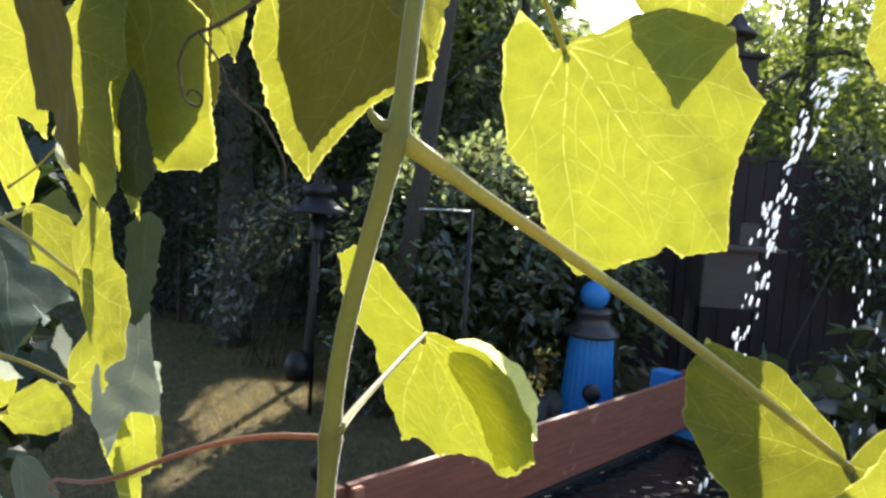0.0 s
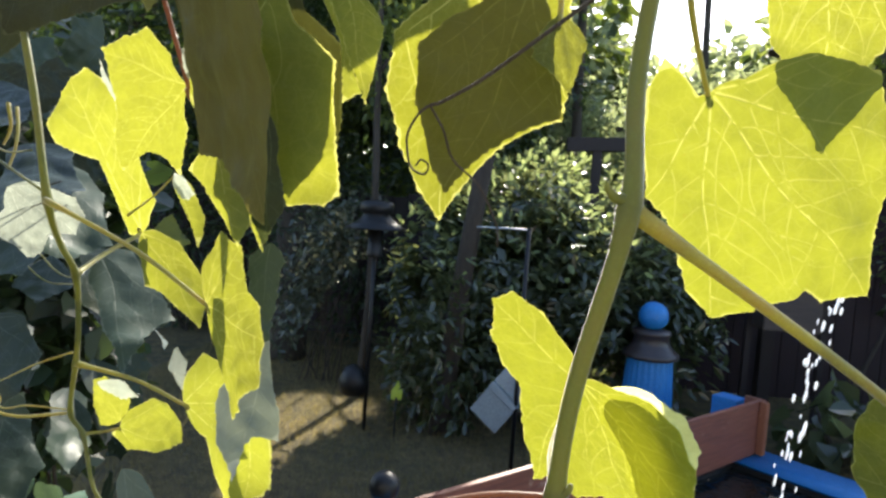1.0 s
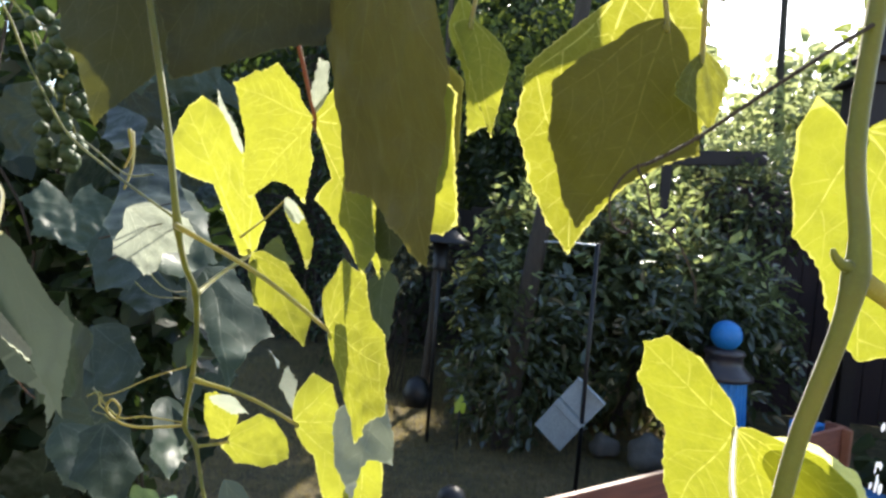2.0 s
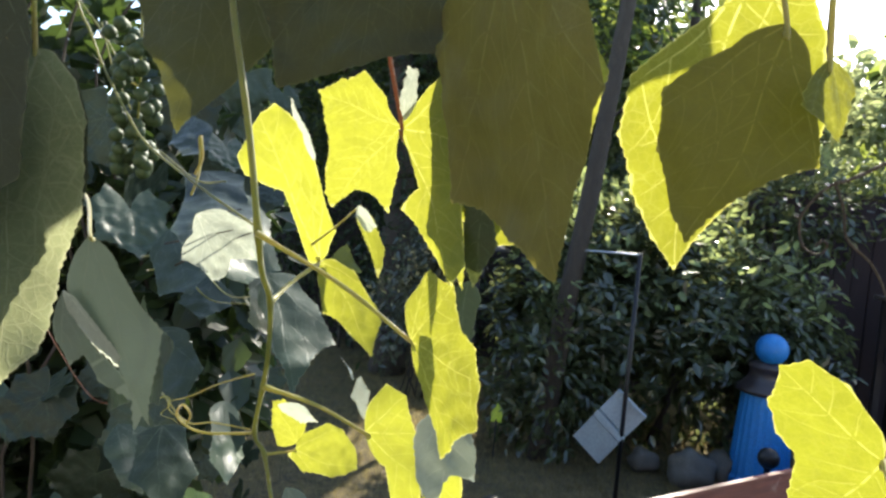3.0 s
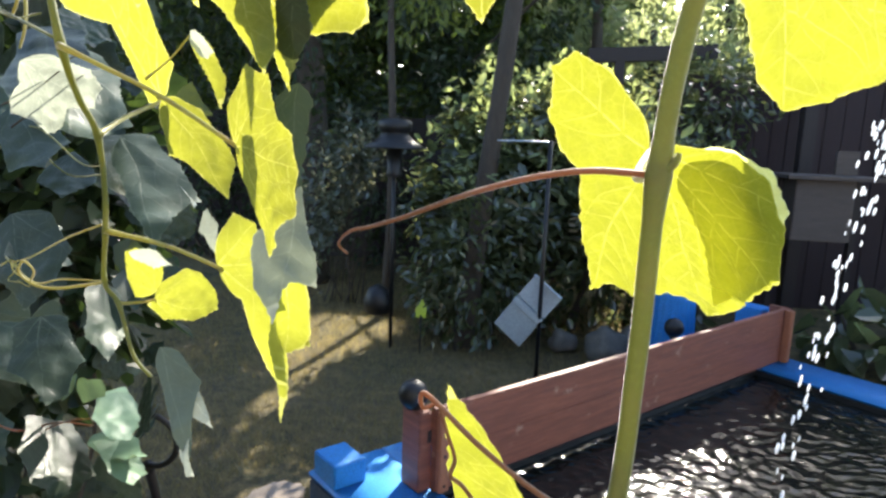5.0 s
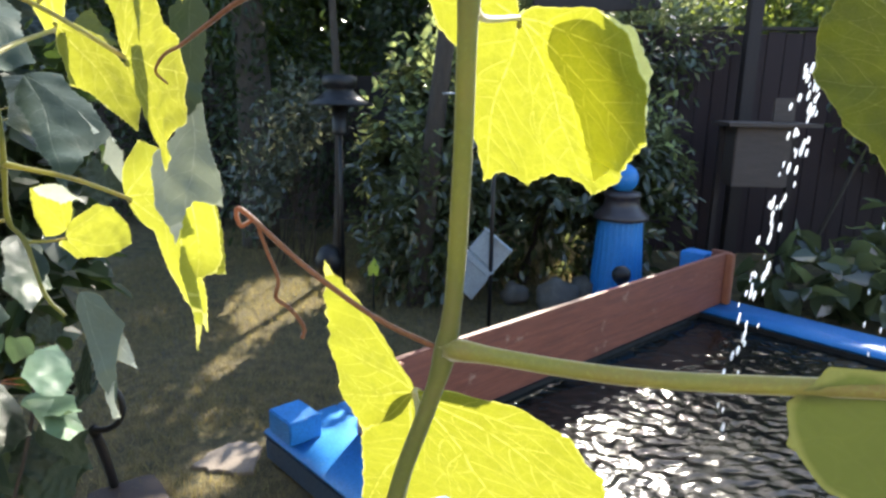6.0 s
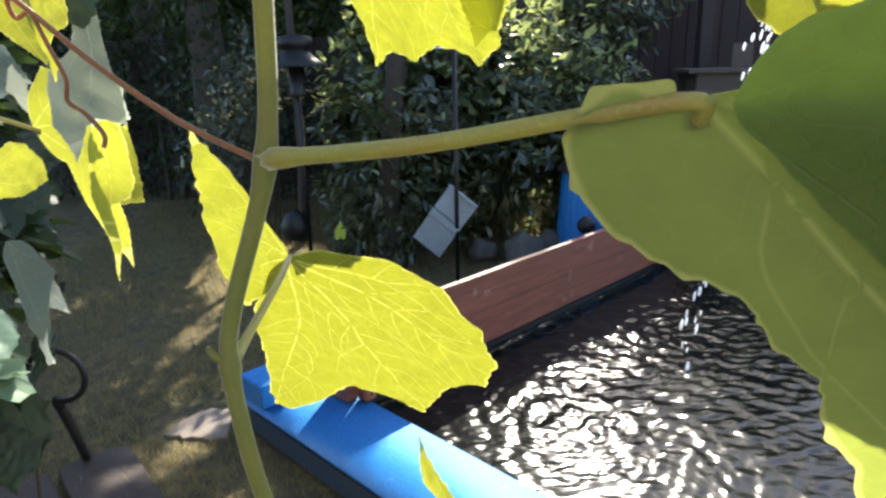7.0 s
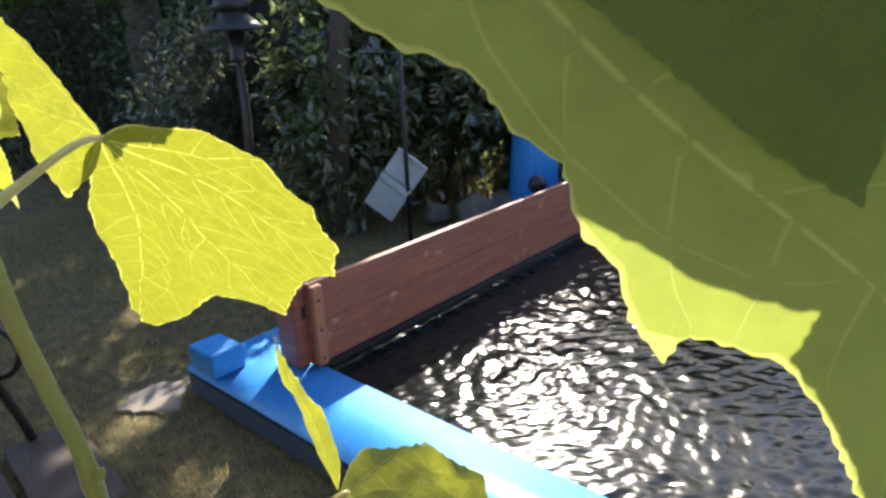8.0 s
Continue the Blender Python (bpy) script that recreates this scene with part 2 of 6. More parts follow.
# Lit copy of the bush leaf; sunlight is put into its paler colour.
BUSH_LIT = thin_leaf("sunlit_bush_leaf", (0.16, 0.205, 0.10), (0.46, 0.54, 0.19), 0.5, 0.25, True)
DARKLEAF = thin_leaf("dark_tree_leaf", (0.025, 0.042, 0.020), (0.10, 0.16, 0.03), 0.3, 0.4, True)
ROSE = thin_leaf("rose_leaf", (0.055, 0.07, 0.048), (0.34, 0.36, 0.22), 0.25, 0.13, True)
# Far trees: haze and glare against the sun are put into this pale leaf.
HAZELEAF = thin_leaf("hazy_tree_leaf", (0.15, 0.19, 0.11), (0.50, 0.56, 0.24), 0.5, 0.4, True)
TREELEAF = thin_leaf("tree_leaf", (0.06, 0.09, 0.03), (0.30, 0.36, 0.06), 0.5, 0.45, True)
GRASSBLADE = thin_leaf("grass_blade", (0.135, 0.12, 0.072), (0.54, 0.43, 0.15), 0.42, 0.7, True)
LIME = plain("lime_plastic", (0.45, 0.55, 0.03), (0.40, 0.50, 0.03), 0.4, 10, 100, relief=0.0005)


def lawn_material():
    m, t, bsdf, _ = nodes_of("dry_lawn")
    a, b, d = noise_out(t, 1.3, 5), noise_out(t, 14, 5, 0.7), noise_out(t, 120, 3)
    col = mix_col(t, ramp(t, a, 0.35, 0.65), (0.19, 0.14, 0.062), (0.078, 0.084, 0.033))
    col = mix_col(t, ramp(t, b, 0.4, 0.7), col, (0.36, 0.265, 0.10))
    col = mix_col(t, ramp(t, d, 0.4, 0.7), col, (0.042, 0.035, 0.022))
    bsdf.inputs["Roughness"].default_value = 0.95
    e = noise_out(t, 5.5, 4, 0.65)
    col = mix_col(t, ramp(t, e, 0.5, 0.68), col, (0.10, 0.085, 0.045))
    link(t, col, bsdf.inputs["Base Color"])
    bump(t, bsdf, math_node(t, "ADD", b, d), 1.0, 0.03)
    return m


def water_material():
    m, t, bsdf, _ = nodes_of("pond_water")
    bsdf.inputs["Base Color"].default_value = (0.006, 0.007, 0.006, 1)
    bsdf.inputs["Roughness"].default_value, bsdf.inputs["IOR"].default_value = 0.13, 1.33
    bump(t, bsdf, noise_out(t, 70, 3, 0.6), 0.25, 0.0016)
    return m


def drop_material():
    m, t, bsdf, out = nodes_of("water_drop")
    # white, translucent body stands in for sun glinting through clear drops
    bsdf.inputs["Base Color"].default_value = (0.9, 0.93, 0.95, 1)
    bsdf.inputs["Roughness"].default_value, bsdf.inputs["IOR"].default_value = 0.1, 1.33
    tr = t.nodes.new("ShaderNodeBsdfTranslucent")
    tr.inputs[0].default_value = (0.95, 0.97, 1, 1)
    mx = t.nodes.new("ShaderNodeMixShader")
    mx.inputs[0].default_value = 0.7
    link(t, bsdf.outputs[0], mx.inputs[1])
    link(t, tr.outputs[0], mx.inputs[2])
    link(t, mx.outputs[0], out.inputs[0])
    return m


LAWN, WATER, DROP = lawn_material(), water_material(), drop_material()


# ---- building helpers ----
def put_mesh(name, verts, faces, mat, smooth=True, uv=None, rim=None, vein=None):
    me = bpy.data.meshes.new(name)
    me.from_pydata([tuple(v) for v in verts], [], faces)
    me.materials.append(mat)
    if smooth:
        me.polygons.foreach_set("use_smooth", [True] * len(me.polygons))
    if uv is not None:
        layer = me.uv_layers.new(name="UVMap")
        loops = np.empty(len(me.loops), dtype=np.int32)
        me.loops.foreach_get("vertex_index", loops)
        layer.data.foreach_set("uv", np.asarray(uv, dtype=np.float32)[loops].ravel())
    if rim is not None:
        me.attributes.new("rim", "FLOAT", "POINT").data.foreach_set("value", rim)
    if vein is not None:
        me.attributes.new("vein", "FLOAT", "POINT").data.foreach_set("value", vein)
    me.update()
    return me


def hang(name, me, parent=None, label="", m=None):
    ob = new(name, me)
    if parent is not None:
        ob.parent = parent
        ob.matrix_parent_inverse = Matrix()
    if m is not None:
        ob.matrix_basis = m
    return tagged(ob, label)


def part(name, bm, mat, parent=None, label="", m=None, smooth=False):
    me = bpy.data.meshes.new(name)
    bm.to_mesh(me)
    bm.free()
    me.materials.append(mat)
    if smooth:
        me.polygons.foreach_set("use_smooth", [True] * len(me.polygons))
    return hang(name, me, parent, label, m)


def thing(name, label, category, at=(0, 0, 0), group="", kind=""):
    ob = new(name)
    ob.location = at
    ob.empty_display_size = 0.05
    return tagged(ob, label, category, group, kind)


def box(size, at=(0, 0, 0), rot=None, bevel=0.006, bm=None):
    """A bevelled block, centred at the given place."""
    own = bmesh.new()
    bmesh.ops.create_cube(own, size=1)
    bmesh.ops.scale(own, vec=size, verts=own.verts)
    if bevel:
        bmesh.ops.bevel(own, geom=own.edges[:], offset=bevel, segments=2, affect="EDGES", clamp_overlap=True)
    m = Matrix.Translation(at) @ (rot.to_4x4() if rot is not None else Matrix())
    bmesh.ops.transform(own, matrix=m, verts=own.verts)
    if bm is None:
        return own
    tmp = bpy.data.meshes.new("tmp")
    own.to_mesh(tmp)
    own.free()
    bm.from_mesh(tmp)
    bpy.data.meshes.remove(tmp)
    return bm


def lathe(profile, sides=32, flutes=0, depth=0.0):
    """A turned body from (radius, height) pairs."""
    bm, rings = bmesh.new(), []
    for r, z in profile:
        ring = []
        for k in range(sides):
            a = 2 * math.pi * k / sides
            rr = r * (1 - depth * (0.5 + 0.5 * math.cos(flutes * a))) if flutes else r
            ring.append(bm.verts.new((rr * math.cos(a), rr * math.sin(a), z)))
        rings.append(ring)
    for lo, hi in zip(rings, rings[1:]):
        for k in range(sides):
            bm.faces.new((lo[k], lo[(k + 1) % sides], hi[(k + 1) % sides], hi[k]))
    bm.faces.new(rings[-1])
    bm.faces.new(rings[0][::-1])
    return bm


def smooth_line(pts, steps=6):
    pts = [Vector(p) for p in pts]
    if len(pts) < 3:
        return pts
    ext = [2 * pts[0] - pts[1], *pts, 2 * pts[-1] - pts[-2]]
    out = []
    for a, b, c, d in zip(ext, ext[1:], ext[2:], ext[3:]):
        for k in range(steps):
            s = k / steps
            out.append(0.5 * ((2 * b) + (c - a) * s + (2 * a - 5 * b + 4 * c - d) * s * s + (3 * b - a - 3 * c + d) * s ** 3))
    out.append(pts[-1])
    return out


def tube(pts, r0, r1=None, sides=8, steps=6, knots=(), rough=0.0, seed=1):
    """A tapered rod along a smooth line; knots: (place along 0..1, swelling, reach)."""
    line, r1 = smooth_line(pts, steps), r0 if r1 is None else r1
    rnd = random.Random(seed)
    verts, faces, side = [], [], None
    for n, p in enumerate(line):
        d = (line[min(n + 1, len(line) - 1)] - line[max(n - 1, 0)]).normalized()
        if side is None:
            side = d.orthogonal().normalized()
        side = (side - d * side.dot(d)).normalized()
        up = d.cross(side)
        s = n / (len(line) - 1)
        r = r0 + (r1 - r0) * s
        for at, swell, reach in knots:
            r *= 1 + swell * math.exp(-((s - at) / reach) ** 2)
        for k in range(sides):
            a = 2 * math.pi * k / sides
            verts.append(p + (side * math.cos(a) + up * math.sin(a)) * r * (1 + rough * rnd.uniform(-1, 1)))
    for n in range(len(line) - 1):
        for k in range(sides):
            a, b = n * sides + k, n * sides + (k + 1) % sides
            faces.append((a, b, b + sides, a + sides))
    faces += [tuple(range(sides))[::-1], tuple(range(len(verts) - sides, len(verts)))]
    return verts, faces


def rod(name, pts, r0, r1, mat, parent, label="", **kw):
    v, f = tube(pts, r0, r1, **kw)
    return hang(name, put_mesh(name, v, f, mat), parent, label)


def scatter_leaves(name, blobs, count, size, mat, seed, parent=None, label="", droop=0.3, slim=0.42, shell=0.55, keep=None):
    """Many small folded leaves in and on rounded masses (centre, radii)."""
    rnd = np.random.RandomState(seed)
    weights = np.array([b[1][0] * b[1][1] * b[1][2] for b in blobs]) ** 0.67
    pick = rnd.choice(len(blobs), count, p=weights / weights.sum())
    cen = np.array([b[0] for b in blobs], float)[pick]
    rad = np.array([b[1] for b in blobs], float)[pick]
    way = rnd.normal(size=(count, 3))
    way /= np.linalg.norm(way, axis=1)[:, None]
    deep = 1 - shell * rnd.rand(count) ** 1.5
    lump = 1 + 0.16 * np.sin(7 * way[:, 0] + 3 * way[:, 2] + pick) + 0.12 * np.sin(11 * way[:, 1] - 5 * way[:, 2])
    at = cen + rad * way * (deep * lump)[:, None]
    if keep is not None:
        ok = keep(at)
        at, way = at[ok], way[ok]
        count = len(at)
    ok = at[:, 2] > 0.03
    at, way, count = at[ok], way[ok], int(ok.sum())
    tip = way * 0.7 + rnd.normal(size=(count, 3)) * 0.6
    tip[:, 2] -= droop
    tip /= np.linalg.norm(tip, axis=1)[:, None]
    nrm = rnd.normal(size=(count, 3)) * 0.5 + way * 0.4 + (0, 0, 0.8)
    side = np.cross(tip, nrm)
    side /= np.linalg.norm(side, axis=1)[:, None] + 1e-9
    up = np.cross(side, tip)
    ln = size * rnd.uniform(0.6, 1.25, count)[:, None]
    w = ln * slim * 0.5
    v = np.stack([at, at + tip * ln * 0.35 + side * w + up * w * 0.35, at + tip * ln * 0.75 + side * w * 0.7 + up * w * 0.2, at + tip * ln,
                  at + tip * ln * 0.75 - side * w * 0.7 + up * w * 0.2, at + tip * ln * 0.35 - side * w + up * w * 0.35], 1).reshape(-1, 3)
    idx = np.arange(count) * 6
    faces = [q for i in idx for q in ((i, i + 1, i + 2, i + 3), (i, i + 3, i + 4, i + 5))]
    ob = hang(name, put_mesh(name, v, faces, mat, False), parent, label)
    return tagged(ob, kind="stuff") if parent is not None else ob


def scatter_whorls(name, blobs, count, size, mat, seed, parent, leaves=7, shell=0.35, keep=None, label=""):
    """Rosettes of long leaves at the tips of twigs, as an evergreen bush carries them."""
    rnd = np.random.RandomState(seed)
    weights = np.array([b[1][0] * b[1][1] * b[1][2] for b in blobs]) ** 0.67
    pick = rnd.choice(len(blobs), count, p=weights / weights.sum())
    way = rnd.normal(size=(count, 3))
    way[:, 2] = np.abs(way[:, 2]) * 0.9 - 0.25
    way /= np.linalg.norm(way, axis=1)[:, None]
    lump = 1 + 0.14 * np.sin(6 * way[:, 0] + 3 * way[:, 2] + pick) + 0.10 * np.sin(9 * way[:, 1] - 5 * way[:, 2])
    at = np.array([b[0] for b in blobs], float)[pick] + np.array([b[1] for b in blobs], float)[pick] * way * (lump * (1 - shell * rnd.rand(count) ** 1.4))[:, None]
    ok = at[:, 2] > 0.08
    if keep is not None:
        ok &= keep(at)
    at, way = at[ok], way[ok]
    axis = way * 0.6 + (0, 0, 0.7) + rnd.normal(size=at.shape) * 0.25
    axis /= np.linalg.norm(axis, axis=1)[:, None]
    ex = np.cross(axis, rnd.normal(size=at.shape))
    ex /= np.linalg.norm(ex, axis=1)[:, None]
    ey = np.cross(axis, ex)
    verts = []
    for k in range(leaves):
        a = 2 * math.pi * k / leaves + rnd.uniform(-0.3, 0.3, len(at))
        lift = rnd.uniform(-0.35, 0.45, len(at))
        out = ex * np.cos(a)[:, None] + ey * np.sin(a)[:, None]
        tip = out * np.cos(lift)[:, None] + axis * np.sin(lift)[:, None]
        side = np.cross(axis, out)
        up = np.cross(tip, side)
        ln = size * rnd.uniform(0.65, 1.2, len(at))[:, None]
        w = ln * 0.17
        sag = -up * ln * 0.10
        verts.append(np.stack([at + tip * ln * 0.1, at + tip * ln * 0.45 + side * w + up * w * 0.3, at + tip * ln * 0.8 + side * w * 0.75 + up * w * 0.2 + sag * 0.5, at + tip * ln + sag,
                               at + tip * ln * 0.8 - side * w * 0.75 + up * w * 0.2 + sag * 0.5, at + tip * ln * 0.45 - side * w + up * w * 0.3], 1).reshape(-1, 3))
    v = np.concatenate(verts)
    faces = [q for i in range(0, len(v), 6) for q in ((i, i + 1, i + 2, i + 3), (i, i + 3, i + 4, i + 5))]
    return tagged(hang(name, put_mesh(name, v, faces, mat, False), parent, label), kind="stuff")


# ---- ground ----
def build_ground():
    n, half = 90, 40.0
    s = np.linspace(-1, 1, n)
    s = np.sign(s) * np.abs(s) ** 2.2 * half
    gx, gy = np.meshgrid(s, s + 4.0)
    z = np.array([0.025 * noise.noise((x * 0.9, y * 0.9, 0)) for x, y in zip(gx.ravel(), gy.ravel())])
    v = np.stack([gx.ravel(), gy.ravel(), z - 0.02], 1)
    f = [(r * n + c, r * n + c + 1, r * n + n + c + 1, r * n + n + c) for r in range(n - 1) for c in range(n - 1)]
    return tagged(new("ground", put_mesh("ground", v, f, LAWN)), "dry brownish lawn with worn patches in dappled shade", "lawn", kind="structure")


build_ground()

# ---- pond: a square timber frame turned by 45 degrees ----
PO, PU, PV = Vector((-0.91, 2.56, 0)), Vector((0.706, 0.708, 0)), Vector((0.708, -0.706, 0))
PROT = Matrix((PU, -PV, Vector((0, 0, 1)))).transposed()
PLONG, PWIDE, BOARD, RIM = 3.42, 3.3, 0.37, 0.14


def pond_at(u, v, z=0.0):
    return PO + PU * u + PV * v + Vector((0, 0, z))


def build_pond():
    pond = thing("pond_surround", "low blue-painted timber frame round a square garden pond", "pond", pond_at(0, 0))
    inv = Matrix.Translation(-pond_at(0, 0))
    for u0, u1, v0, v1 in ((0, BOARD, 0, PWIDE), (BOARD + 0.003, PLONG - BOARD - 0.003, 0, BOARD + 0.05), (PLONG - BOARD, PLONG, 0, PWIDE),
                           (BOARD + 0.003, PLONG - BOARD - 0.003, PWIDE - BOARD, PWIDE)):
        mid = pond_at((u0 + u1) / 2, (v0 + v1) / 2, RIM - 0.012)
        part("rim_board", box((u1 - u0, v1 - v0, 0.024), mid, PROT, 0.007), BLUE, pond, m=inv, smooth=True)
        part("sleeper", box((u1 - u0 - 0.006, v1 - v0 - 0.006, RIM - 0.026), pond_at((u0 + u1) / 2, (v0 + v1) / 2, RIM / 2 - 0.013), PROT, 0.01), BLUE_SHADE, pond, "dark blue timber, shade put into its colour", m=inv)
    for u, v, tall in ((0.085, 0.125, 0.105), (PLONG - 0.09, 0.22, 0.33)):
        part("corner_block", box((0.15, 0.18, tall), pond_at(u, v, RIM + tall / 2), PROT, 0.005), BLUE, pond, "blue painted block", m=inv)
    # black liner strips, added to darken the inner faces that lie in shade
    for u0, u1, v0, v1 in ((BOARD, PLONG - BOARD, BOARD + 0.05, BOARD + 0.056), (BOARD, BOARD + 0.006, BOARD + 0.06, PWIDE - BOARD), (PLONG - BOARD - 0.006, PLONG - BOARD, BOARD + 0.06, PWIDE - BOARD)):
        part("liner", box((u1 - u0, v1 - v0, 0.06), pond_at((u0 + u1) / 2, (v0 + v1) / 2, 0.084), PROT, 0.002), SHADE_LINER, pond, "black liner strip, added to darken the rim's shaded inner face", m=inv)
    # water, with rings round the place where the fountain falls in
    n = 560
    us, vs = np.linspace(BOARD - 0.01, PLONG - BOARD + 0.01, n), np.linspace(BOARD, PWIDE - BOARD + 0.01, n)
    gu, gv = np.meshgrid(us, vs)
    d = np.hypot(gu - 0.99, gv - 1.47)
    wu, wv = gu + 0.05 * np.sin(6 * gv + 1), gv + 0.05 * np.sin(7 * gu)
    z = 0.085 + 0.0013 * np.sin(d * 52 + 1.3 * np.sin(5 * gu + 1) + 1.1 * np.sin(8 * gv) + 0.8 * np.sin(17 * gu - 9 * gv)) * np.exp(-d * 0.7) * (0.6 + 0.4 * np.sin(6 * wu + 4 * wv))
    rnd = np.random.RandomState(2)
    for k in range(64):
        a, wave = rnd.uniform(0, 6.28), 42 * 5.0 ** rnd.rand()
        z = z + 0.021 / wave * rnd.uniform(0.4, 1.2) * np.sin(wave * (wu * math.cos(a) + wv * math.sin(a)) + rnd.uniform(0, 6.28))
    xy = np.array(PO)[:2] + gu.ravel()[:, None] * np.array(PU)[:2] + gv.ravel()[:, None] * np.array(PV)[:2]
    f = [(r * n + c, r * n + n + c, r * n + n + c + 1, r * n + c + 1) for r in range(n - 1) for c in range(n - 1)]
    tagged(new("water", put_mesh("water", np.column_stack([xy, z.ravel()]), f, WATER)), "dark rippled pond water glittering in the sun", "water", kind="structure")


def build_screen():
    """The upright red-brown board that stands along the pond's far rim."""
    screen = thing("board_screen", "upright red-brown painted boards along the rim of the pond", "screen", pond_at(0.4, 0.4, RIM))
    inv = Matrix.Translation(-pond_at(0.4, 0.4, RIM))
    z0 = RIM + 0.004
    for k in range(2):
        part("board", box((2.98, 0.032, 0.182), pond_at(1.825, 0.4435, z0 + 0.091 + 0.1825 * k), PROT, 0.003), RED, screen, m=inv)
    part("end_batten", box((0.055, 0.03, 0.352), pond_at(0.362, 0.4755, z0 + 0.182), PROT, 0.005), BATTEN, screen, m=inv)
    for z in (0.04, 0.17, 0.30):
        part("screw", lathe([(0.007, 0), (0.006, 0.003), (0.001, 0.004)], 10), DARKWOOD, screen, m=inv @ Matrix.Translation(pond_at(0.362, 0.4907, RIM + z)) @ PROT.to_4x4() @ Matrix.Rotation(radians(90), 4, "X"))
    part("end_post", box((0.064, 0.125, 0.345), pond_at(0.311, 0.362, RIM + 0.1735), PROT, 0.005), RED, screen, "brown post behind the board's end", m=inv)
    part("end_rail", box((0.10, 0.03, 0.06), pond_at(0.365, 0.41, RIM + 0.24), PROT, 0.004), DARKWOOD, screen, m=inv)
    part("end_batten", box((0.05, 0.05, 0.36), pond_at(3.29, 0.4855, z0 + 0.182), PROT, 0.006), BATTEN, screen, m=inv)
    part("end_cap", box((0.035, 0.14, 0.352), pond_at(3.334, 0.40, z0 + 0.188), PROT, 0.005), RED, screen, m=inv)


def build_finial(u, v, base, top):
    post = thing("finial_post", "black metal ball finial on a short post", "finial", pond_at(u, v, base), "finials on the pond rim")
    h = top - base
    if h > 0.2:
        profile = [(0.03, 0), (0.03, 0.02), (0.016, 0.03), (0.016, h - 0.13), (0.03, h - 0.12), (0.022, h - 0.10)]
    else:
        profile = [(0.034, 0), (0.034, 0.008), (0.02, 0.014), (0.024, 0.03)]
    part("post", lathe(profile, 16), BLACK, post, smooth=True)
    bm = bmesh.new()
    bmesh.ops.create_uvsphere(bm, u_segments=24, v_segments=14, radius=0.062, matrix=Matrix.Translation((0, 0, h - 0.062)))
    part("ball", bm, BLACK, post, smooth=True)


def build_column():
    col = thing("ornamental_column", "blue fluted column with a dark collar and a blue ball on top", "column", (1.07, 4.956, 0))
    part("shaft", lathe([(0.215, 0), (0.215, 0.06), (0.20, 0.08), (0.165, 0.655)], 96, 24, 0.035), BLUE, col)
    part("collar", lathe([(0.175, 0.655), (0.205, 0.665), (0.205, 0.69), (0.175, 0.715), (0.135, 0.76), (0.125, 0.82), (0.14, 0.835), (0.135, 0.86), (0.06, 0.875)], 40), COLLAR, col,
         "dark metal collar", smooth=True)
    bm = bmesh.new()
    bmesh.ops.create_uvsphere(bm, u_segments=32, v_segments=18, radius=0.107, matrix=Matrix.Translation((0, 0, 0.965)))
    part("ball", bm, BLUE, col, smooth=True)


build_pond()
build_screen()
build_finial(0.30, 0.345, RIM + 0.346, 0.605)
build_finial(2.50, 0.13, RIM, 0.48)
build_column()


# ---- feeder, sign, hooks ----
def build_feeder():
    f = thing("bird_feeder", "black pole with a domed bird feeder", "bird feeder", (-0.99, 4.70, 0))
    part("pole", lathe([(0.016, -0.02), (0.016, 1.45)], 12), BLACK, f, smooth=True)
    part("hood", lathe([(0.215, 1.465), (0.22, 1.475), (0.15, 1.51), (0.10, 1.56), (0.095, 1.575), (0.12, 1.585), (0.12, 1.65), (0.10, 1.665), (0.03, 1.675)], 40), BLACK, f, "black metal hood", smooth=True)
    part("seed_tube", lathe([(0.05, 1.26), (0.06, 1.27), (0.055, 1.29), (0.055, 1.462)], 24), BLACK, f, smooth=True)
    part("baffle", lathe([(0.02, 0.22), (0.09, 0.25), (0.11, 0.34), (0.07, 0.43), (0.02, 0.46)], 20), BLACK, f, smooth=True, m=Matrix.Translation((-0.10, 0.0, 0)))
    part("bracket", box((0.11, 0.02, 0.02), (-0.05, 0, 0.34), bevel=0.003), BLACK, f)


def build_marker():
    m = thing("plant_marker", "small lime-yellow leaf-shaped plant marker in the bed", "plant marker", (-0.75, 4.62, 0))
    part("stake", lathe([(0.006, -0.02), (0.006, 0.27)], 8), BLACK, m, smooth=True)
    v, f, uv, edge, vein = leaf_blade(0.13, ((-38, 0.55), (38, 0.55), (-100, 0.3), (100, 0.3)), 14, 0.2, 0.1, 71, 0.15, 0.2, 60)
    hang("leaf_plate", put_mesh("leaf_plate", v, f, LIME, True), m, m=Matrix.Translation((0, 0, 0.26)) @ Matrix.Rotation(radians(75), 4, "X"))


